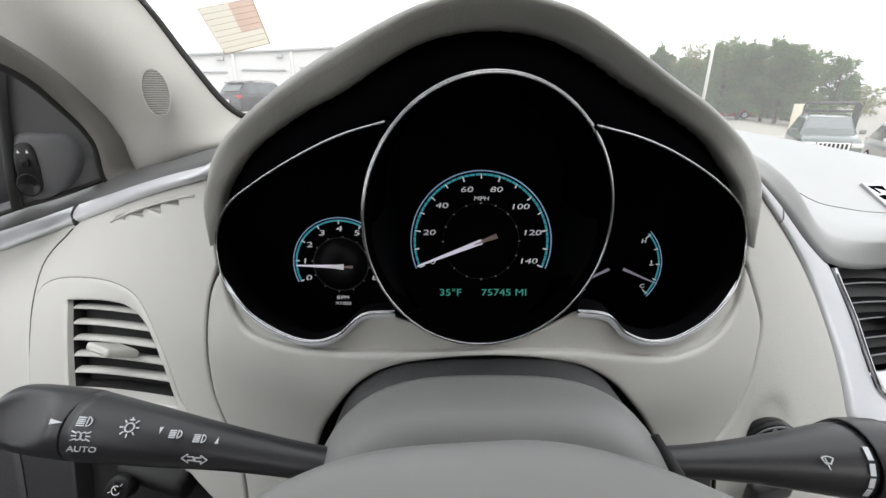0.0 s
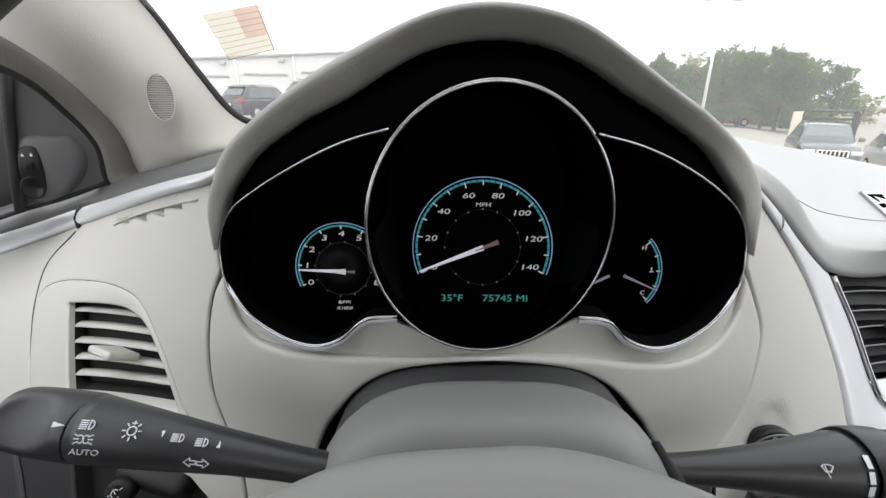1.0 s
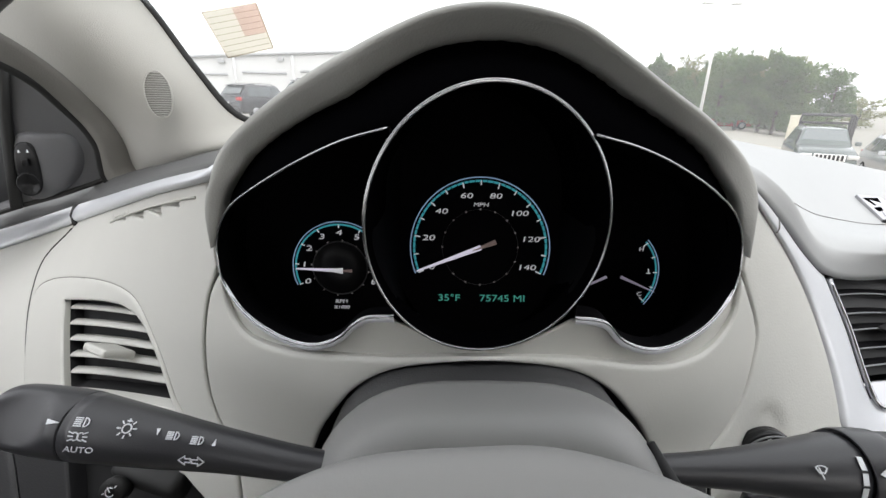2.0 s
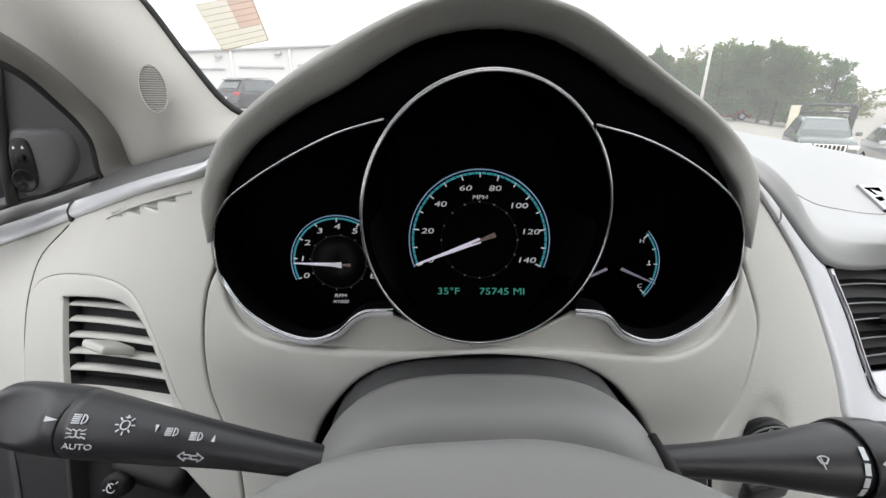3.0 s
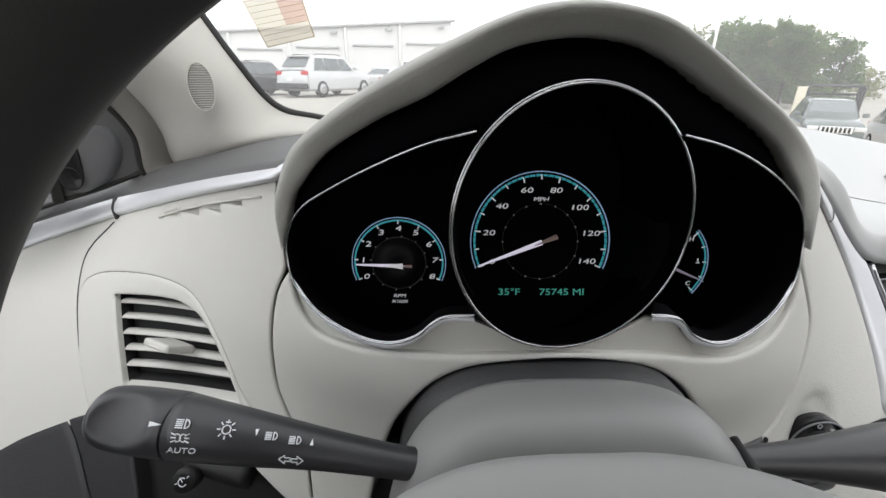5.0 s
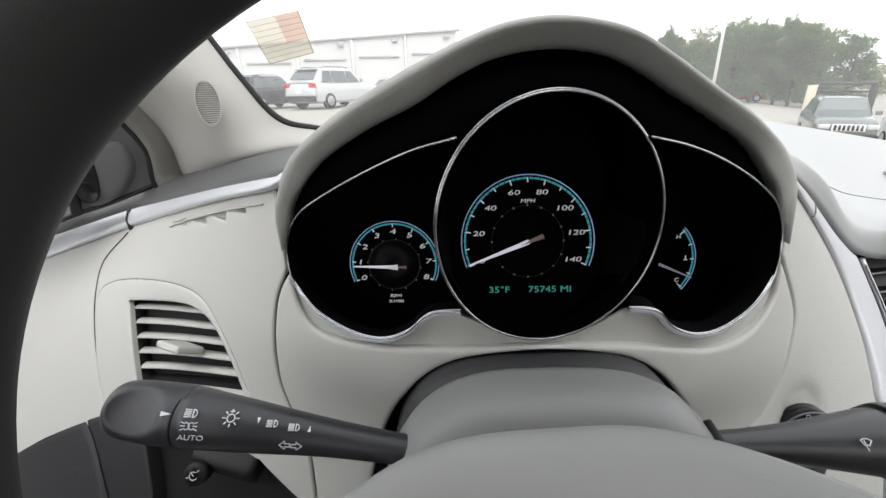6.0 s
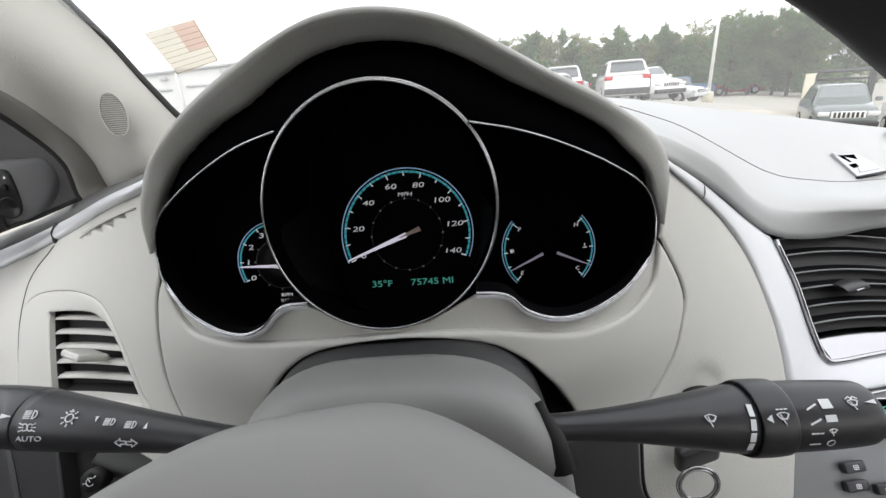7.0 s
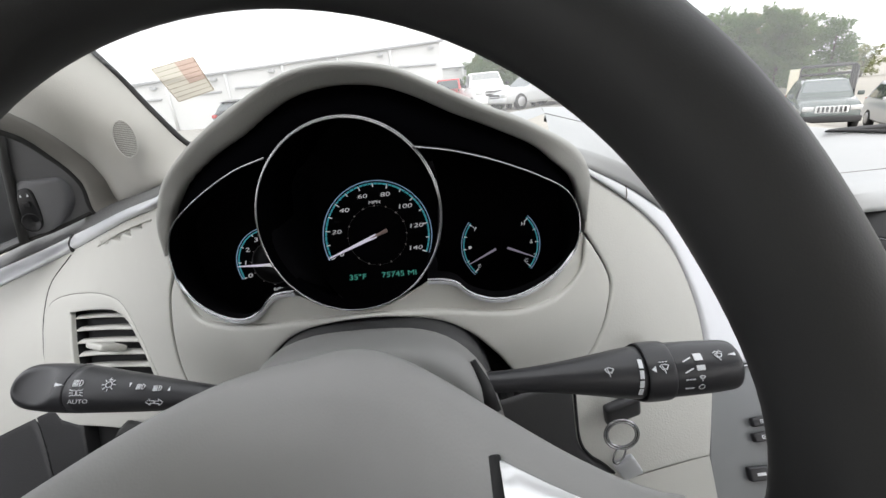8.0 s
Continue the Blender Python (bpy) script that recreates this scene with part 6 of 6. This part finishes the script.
vehicle("suv", P_SILVER, -6.0, 24.2, -28, "silver estate wagon with rear to the screen, on asphalt").scale = (1.08, 1.08, 1.08)
vehicle("suv", P_BLACK, -9.6, 24.2, -25, "dark estate wagon beside a silver one").scale = (0.92, 0.92, 0.92)
vehicle("sedan", P_SILVER, -3.2, 29.0, -25, "silver saloon parked behind a wagon")
vehicle("pickup", P_WHITE, -1.6, 29.0, -12, "white pickup with its tailgate to the screen")
vehicle("pickup", P_RED, 1.0, 31.5, -12, "red pickup with black tonneau beside a white one")
vehicle("pickup", P_WHITE, 2.6, 24.5, 185, "white pickup facing the screen with chrome grille")
vehicle("sedan", P_SILVER, 4.8, 22.5, 120, "silver saloon seen from its side")
vehicle("van", P_WHITE, 6.2, 24.8, -10, "white people carrier with dark rear glass")
vehicle("suv", P_WHITE, 8.35, 22.0, -13, "white off-roader with red tail lamps")
vehicle("suv", P_WHITE, 11.6, 26.8, 190, "white off-roader facing the screen with slotted grille", True)
vehicle("sedan", P_SILVER, 13.9, 29.2, 215, "silver saloon facing the screen")
vehicle("pickup", P_BLUE, 22.0, 43.0, 75, "blue pickup parked side on")
vehicle("sedan", P_WHITE, 29.8, 49.5, 200, "small white car beyond the lamp post")
vehicle("sedan", P_RED, 27.0, 43.0, 75, "red saloon parked side on by the trees")
vehicle("suv", P_DARK, 14.75, 17.15, 149, "dark green off-roader with bright slotted grille", True).scale = (0.92, 0.92, 0.96)
vehicle("suv", P_SILVER, 17.4, 16.0, 150, "silver car parked beside a dark off-roader")

# stake truck behind the off-roader
truck = thing("stake_truck", "cream box truck with black tubular rack", "truck", at=(20.0, 24.5, ground_z(20, 24.5)))
tx, ty, tz = 20.0, 24.5, ground_z(20, 24.5)
CREAM_PAINT = paint("cream_truck_paint", (0.62, 0.58, 0.45))
part("side_board", box((0.55, 0.12, 2.3), at=(tx - 1.55, ty - 0.8, tz + 1.5), bevel=0.02), CREAM_PAINT, truck)
part("deck", box((2.9, 4.2, 0.25), at=(tx, ty + 1.0, tz + 0.75), bevel=0.03), TRIM, truck)
for dy in (0.0, 1.4, 2.8):
    part("hoop", sweep([(tx - 1.30, ty - 0.8 + dy, tz + 0.8), (tx - 1.30, ty - 0.8 + dy, tz + 2.55), (tx - 1.2, ty - 0.8 + dy, tz + 2.70), (tx + 1.2, ty - 0.8 + dy, tz + 2.70), (tx + 1.30, ty - 0.8 + dy, tz + 2.55), (tx + 1.30, ty - 0.8 + dy, tz + 0.8)], 0.075, 8, up=(0, 1, 0)), TRIM, truck)
for s in (-1, 1):
    part("wheel", sweep([(tx + s * 1.0, ty + 0.2, tz + 0.42), (tx + s * 1.3, ty + 0.2, tz + 0.42)], (0.42, 0.42), 18), TYRE, truck)

for i in range(2):
    part("rack_slat", box((2.5, 0.05, 0.16), at=(tx, ty + 2.0, tz + 1.75 + 0.42 * i), bevel=0.02), TRIM, truck)
part("headboard", box((2.5, 0.06, 1.0), at=(tx, ty + 2.05, tz + 1.1), bevel=0.02), TRIM, truck)
truck.rotation_euler = (0, 0, radians(-38))
truck.location.x += 1.1
truck.scale = (0.88, 0.88, 0.88)

# lamp post
POLE = material("white_painted_steel", (0.72, 0.72, 0.70), 0.5)
CONC = material("pale_concrete", (0.52, 0.49, 0.38), 0.9, scale=12, vary=0.2)
def lamp_post(x, y, h, label, mat=POLE):
    z = ground_z(x, y)
    lp = thing("lamp_post", label, "lamp post", at=(x, y, z))
    part("base", sweep([(x, y, z - 0.1), (x, y, z + 0.8), (x, y, z + 0.86)], (0.34, 0.33, 0.28), 16), CONC, lp, "round concrete base")
    part("pole", sweep([(x, y, z + 0.8), (x, y, z + h)], (0.11, 0.075), 12), mat, lp)
    part("arm", sweep([(x - 0.9, y, z + h), (x + 0.9, y, z + h)], 0.05, 8), mat, lp)
    for s in (-1, 1):
        part("lamp_head", box((0.65, 0.38, 0.16), at=(x + s * 1.0, y, z + h + 0.02), bevel=0.04), mat, lp)
lamp_post(18.6, 32.4, 8.6, "white steel lamp post on a round concrete base")

# buildings
WALL = material("white_metal_cladding", (0.62, 0.625, 0.63), 0.6, scale=6, vary=0.05)
EAVE = material("grey_eaves", (0.42, 0.43, 0.44), 0.6)
def workshop(name, x0, y0, x1, y1, h0, h1, bays, label, doors=True):
    """A long clad hall between two corners of its front, its eaves rising from h0 to h1."""
    hall = thing(name, label, "building", at=(x0, y0, 0))
    d = Vector((x1 - x0, y1 - y0, 0))
    n = Vector((-d.y, d.x, 0)).normalized()
    if n.y < 0:
        n = -n
    def at(f, z, off=0.0):
        return Vector((x0, y0, 0)) + d * f + n * off + Vector((0, 0, z))
    bm = bmesh.new()
    v = [bm.verts.new(at(f, z, o)) for f, z, o in ((0, -0.5, 0), (1, -0.5, 0), (1, h1, 0), (0, h0, 0), (0, -0.5, 12), (1, -0.5, 12), (1, h1, 12), (0, h0, 12))]
    for q in ((0, 1, 2, 3), (5, 4, 7, 6), (1, 5, 6, 2), (4, 0, 3, 7), (3, 2, 6, 7)):
        bm.faces.new([v[i] for i in q])
    bmesh.ops.recalc_face_normals(bm, faces=bm.faces)
    part("wall", bm, WALL, hall, smooth=False)
    part("eaves", sweep([at(f, h0 + (h1 - h0) * f, -0.15) for f in (-0.01, 0.5, 1.01)], 0.13, 6), EAVE, hall)
    for i in range(bays):
        f = (i + 0.5) / bays
        w = 0.36 / bays
        top = (h0 + (h1 - h0) * f)
        if doors:
            bm = bmesh.new()
            bm.faces.new([bm.verts.new(at(f + s * w, z, -0.05)) for s, z in ((-1, 0), (1, 0), (1, top * 0.66), (-1, top * 0.66))])
            part("roller_door", bm, WALL, hall, "white roller door", smooth=False)
            part("door_head", sweep([at(f - w * 1.05, top * 0.67, -0.12), at(f + w * 1.05, top * 0.67, -0.12)], 0.10, 6), EAVE, hall)
        part("pilaster", sweep([at(i / bays, 0, -0.08), at(i / bays, h0 + (h1 - h0) * i / bays, -0.08)], 0.13, 6), WALL, hall)
        part("wall_lamp", box((0.5, 0.3, 0.28), at=tuple(at(f + 0.3 / bays, top - 0.35, -0.2)), bevel=0.05), EAVE, hall)
    return hall
workshop("workshop", -26.0, 36.0, 0.75, 42.0, 3.6, 5.35, 6, "white clad workshop with roller doors and grey eaves")
workshop("showroom", 0.0, 66.0, 16.0, 66.0, 4.2, 4.2, 4, "pale low building beyond the car lot", False)
# trees
BARK = material("grey_bark", (0.12, 0.10, 0.085), 0.9, scale=8, vary=0.3)
def leafage(name, c):
    m = material(name, c, 0.85, scale=0.8, vary=0.5, stain=0.4)
    nt = m.node_tree
    lit = nt.nodes.new("ShaderNodeBsdfTranslucent")
    lit.inputs[0].default_value = (c[0] * 1.5, c[1] * 1.6, c[2] * 1.1, 1)
    both = nt.nodes.new("ShaderNodeMixShader")
    both.inputs[0].default_value = 0.4
    nt.links.new(nt.nodes["Principled BSDF"].outputs[0], both.inputs[1])
    nt.links.new(lit.outputs[0], both.inputs[2])
    nt.links.new(both.outputs[0], nt.nodes["Material Output"].inputs[0])
    geo = nt.nodes.new("ShaderNodeNewGeometry")
    hs = [n for n in nt.nodes if n.type == 'HUE_SAT'][0]
    rng = nt.nodes.new("ShaderNodeMapRange")
    rng.inputs[3].default_value = 0.47
    rng.inputs[4].default_value = 0.53
    nt.links.new(geo.outputs["Random Per Island"], rng.inputs[0])
    nt.links.new(rng.outputs[0], hs.inputs["Hue"])
    return m
LEAF = [leafage("dull_green_needles", (0.150, 0.205, 0.110)), leafage("olive_foliage", (0.215, 0.225, 0.135)), leafage("deep_green_needles", (0.120, 0.170, 0.095))]

def sprays(name, centres, axes, sizes, slim, mat, draw):
    """Many small pointed leaf sprays in one mesh, each turned its own way."""
    n = len(centres)
    u = axes / np.maximum(np.linalg.norm(axes, axis=1), 1e-9)[:, None]
    w = np.cross(u, draw.normal(0, 1, (n, 3)))
    w /= np.maximum(np.linalg.norm(w, axis=1), 1e-9)[:, None]
    s = sizes[:, None]
    v = np.stack([centres - u * s, centres + w * s * slim, centres + u * s * 1.2, centres - w * s * slim], 1).reshape(-1, 3)
    me = bpy.data.meshes.new(name)
    me.from_pydata(v.tolist(), [], np.arange(4 * n).reshape(n, 4).tolist())
    me.materials.append(mat)
    return new(name, me)


def tree(x, y, h, w, mat, draw, label, pointed=0.75, bare=0.0):
    """A trunk with limbs and a shaggy crown of needle or leaf sprays with gaps, and thin shoots on top."""
    z = ground_z(x, y)
    t = thing("tree", label, "tree", "trees round the lot", at=(x, y, z))
    lean = draw.uniform(-0.25, 0.25)
    bms = [sweep(spline([(x, y, z - 0.1), (x + lean * 0.3, y, z + h * 0.45), (x + lean, y, z + h)], 4), [float(q) for q in np.linspace(0.15, 0.015, 9)], 7)]
    mids, dirs = [], []
    for i in range(34):
        f = 0.08 + 0.9 * (i + draw.uniform(0, 1)) / 34
        a = draw.uniform(0, 2 * math.pi)
        reach = w * (1.0 - pointed * f) * draw.uniform(0.45, 1.15)
        p0 = np.array((x + lean * f, y, z + h * f))
        p1 = p0 + np.array((reach * math.cos(a), reach * math.sin(a), reach * draw.uniform(0.1, 0.6)))
        bms.append(sweep([p0, (p0 + p1) / 2 - np.array((0, 0, 0.05)), p1], [0.04, 0.025, 0.006], 5, cap=False))
        n = int(60 + 70 * reach)
        k = draw.uniform(0.15, 1.08, n) ** 0.75
        mids.append(p0 + (p1 - p0) * k[:, None] + draw.normal(0, 1, (n, 3)) * np.array((0.26, 0.26, 0.20)) * (1.15 - 0.5 * k[:, None]))
        dirs.append((p1 - p0) / max(reach, 0.1) + draw.normal(0, 0.75, (n, 3)))
    for i in range(7):
        a, f = draw.uniform(0, 2 * math.pi), draw.uniform(0.72, 0.98)
        r = w * (1.0 - pointed * f) * draw.uniform(0.0, 0.6)
        p0 = np.array((x + lean * f + r * math.cos(a), y + r * math.sin(a), z + h * f))
        p1 = p0 + np.array((draw.uniform(-0.15, 0.15), 0, draw.uniform(0.35, 1.0)))
        bms.append(sweep([p0, (p0 + p1) / 2, p1], [0.02, 0.014, 0.005], 4, cap=False))
        n = 26
        k = draw.uniform(0.1, 1.0, n)
        mids.append(p0 + (p1 - p0) * k[:, None] + draw.normal(0, 0.09, (n, 3)))
        dirs.append(np.array((0, 0, 1.0)) + draw.normal(0, 0.6, (n, 3)))
    part("trunk", joined(*bms), BARK, t)
    mids, dirs = np.concatenate(mids), np.concatenate(dirs)
    keep = draw.uniform(0, 1, len(mids)) >= bare
    crown = sprays("crown", mids[keep], dirs[keep], draw.uniform(0.07, 0.21, int(keep.sum())), 0.34, mat, draw)
    crown.parent = t
    crown.matrix_parent_inverse = Matrix.Translation(t.location).inverted()
    return t

draw = np.random.RandomState(5)
KINDS = ("bushy green pine in a hedgerow", "olive broadleaf tree in a hedgerow", "deep green conifer in a hedgerow")
for i in range(56):
    f = i / 55
    x = 6.0 + 32.0 * f + draw.uniform(-0.8, 0.8)
    y = 60.0 - 12.0 * f + draw.uniform(-2.0, 3.0)
    h = 6.2 + draw.uniform(-1.3, 1.1) - (0.5 if f < 0.2 else 0)
    tree(x, y, h, draw.uniform(2.3, 3.2), LEAF[i % 3], draw, KINDS[i % 3], pointed=0.55 if i % 3 == 1 else 0.78, bare=0.3 if i % 3 == 1 else 0.0)
for i in range(6):
    tree(26.0 + 1.35 * i + draw.uniform(-0.5, 0.5), 42.0 - 0.7 * i, 6.3 - 0.12 * i + draw.uniform(-0.5, 0.6), 3.0 - 0.12 * i, LEAF[(0, 2)[i % 2]], draw, "large bushy conifer at the edge of the lot", pointed=0.6)
for i in range(11):
    tree(54 + 4.4 * i, 58 - 2.6 * i, 3.6 + draw.uniform(-0.6, 0.9), 2.8, LEAF[1], draw, "bare-topped tree in the distance", pointed=0.4, bare=0.55)
# low scrub in front of the trees
f = draw.uniform(0, 1, 16000)
sx, sy = 4.0 + 34.0 * f, 57.0 - 12.0 * f + draw.uniform(-1.5, 1.5, 16000)
sz = np.array([ground_z(a, b) for a, b in zip(sx, sy)]) + draw.uniform(0, 1, 16000) ** 0.8 * (3.4 + 0.8 * np.sin(sx * 1.3) + 0.5 * np.sin(sx * 3.7))
scrub = sprays("scrub", np.stack([sx, sy, sz], 1), draw.normal(0, 1, (16000, 3)) * np.array((1, 0.6, 1)), draw.uniform(0.10, 0.26, 16000), 0.45, LEAF[2], draw)
tagged(scrub, "dense green scrub under the tree row", "scrub", kind="stuff")
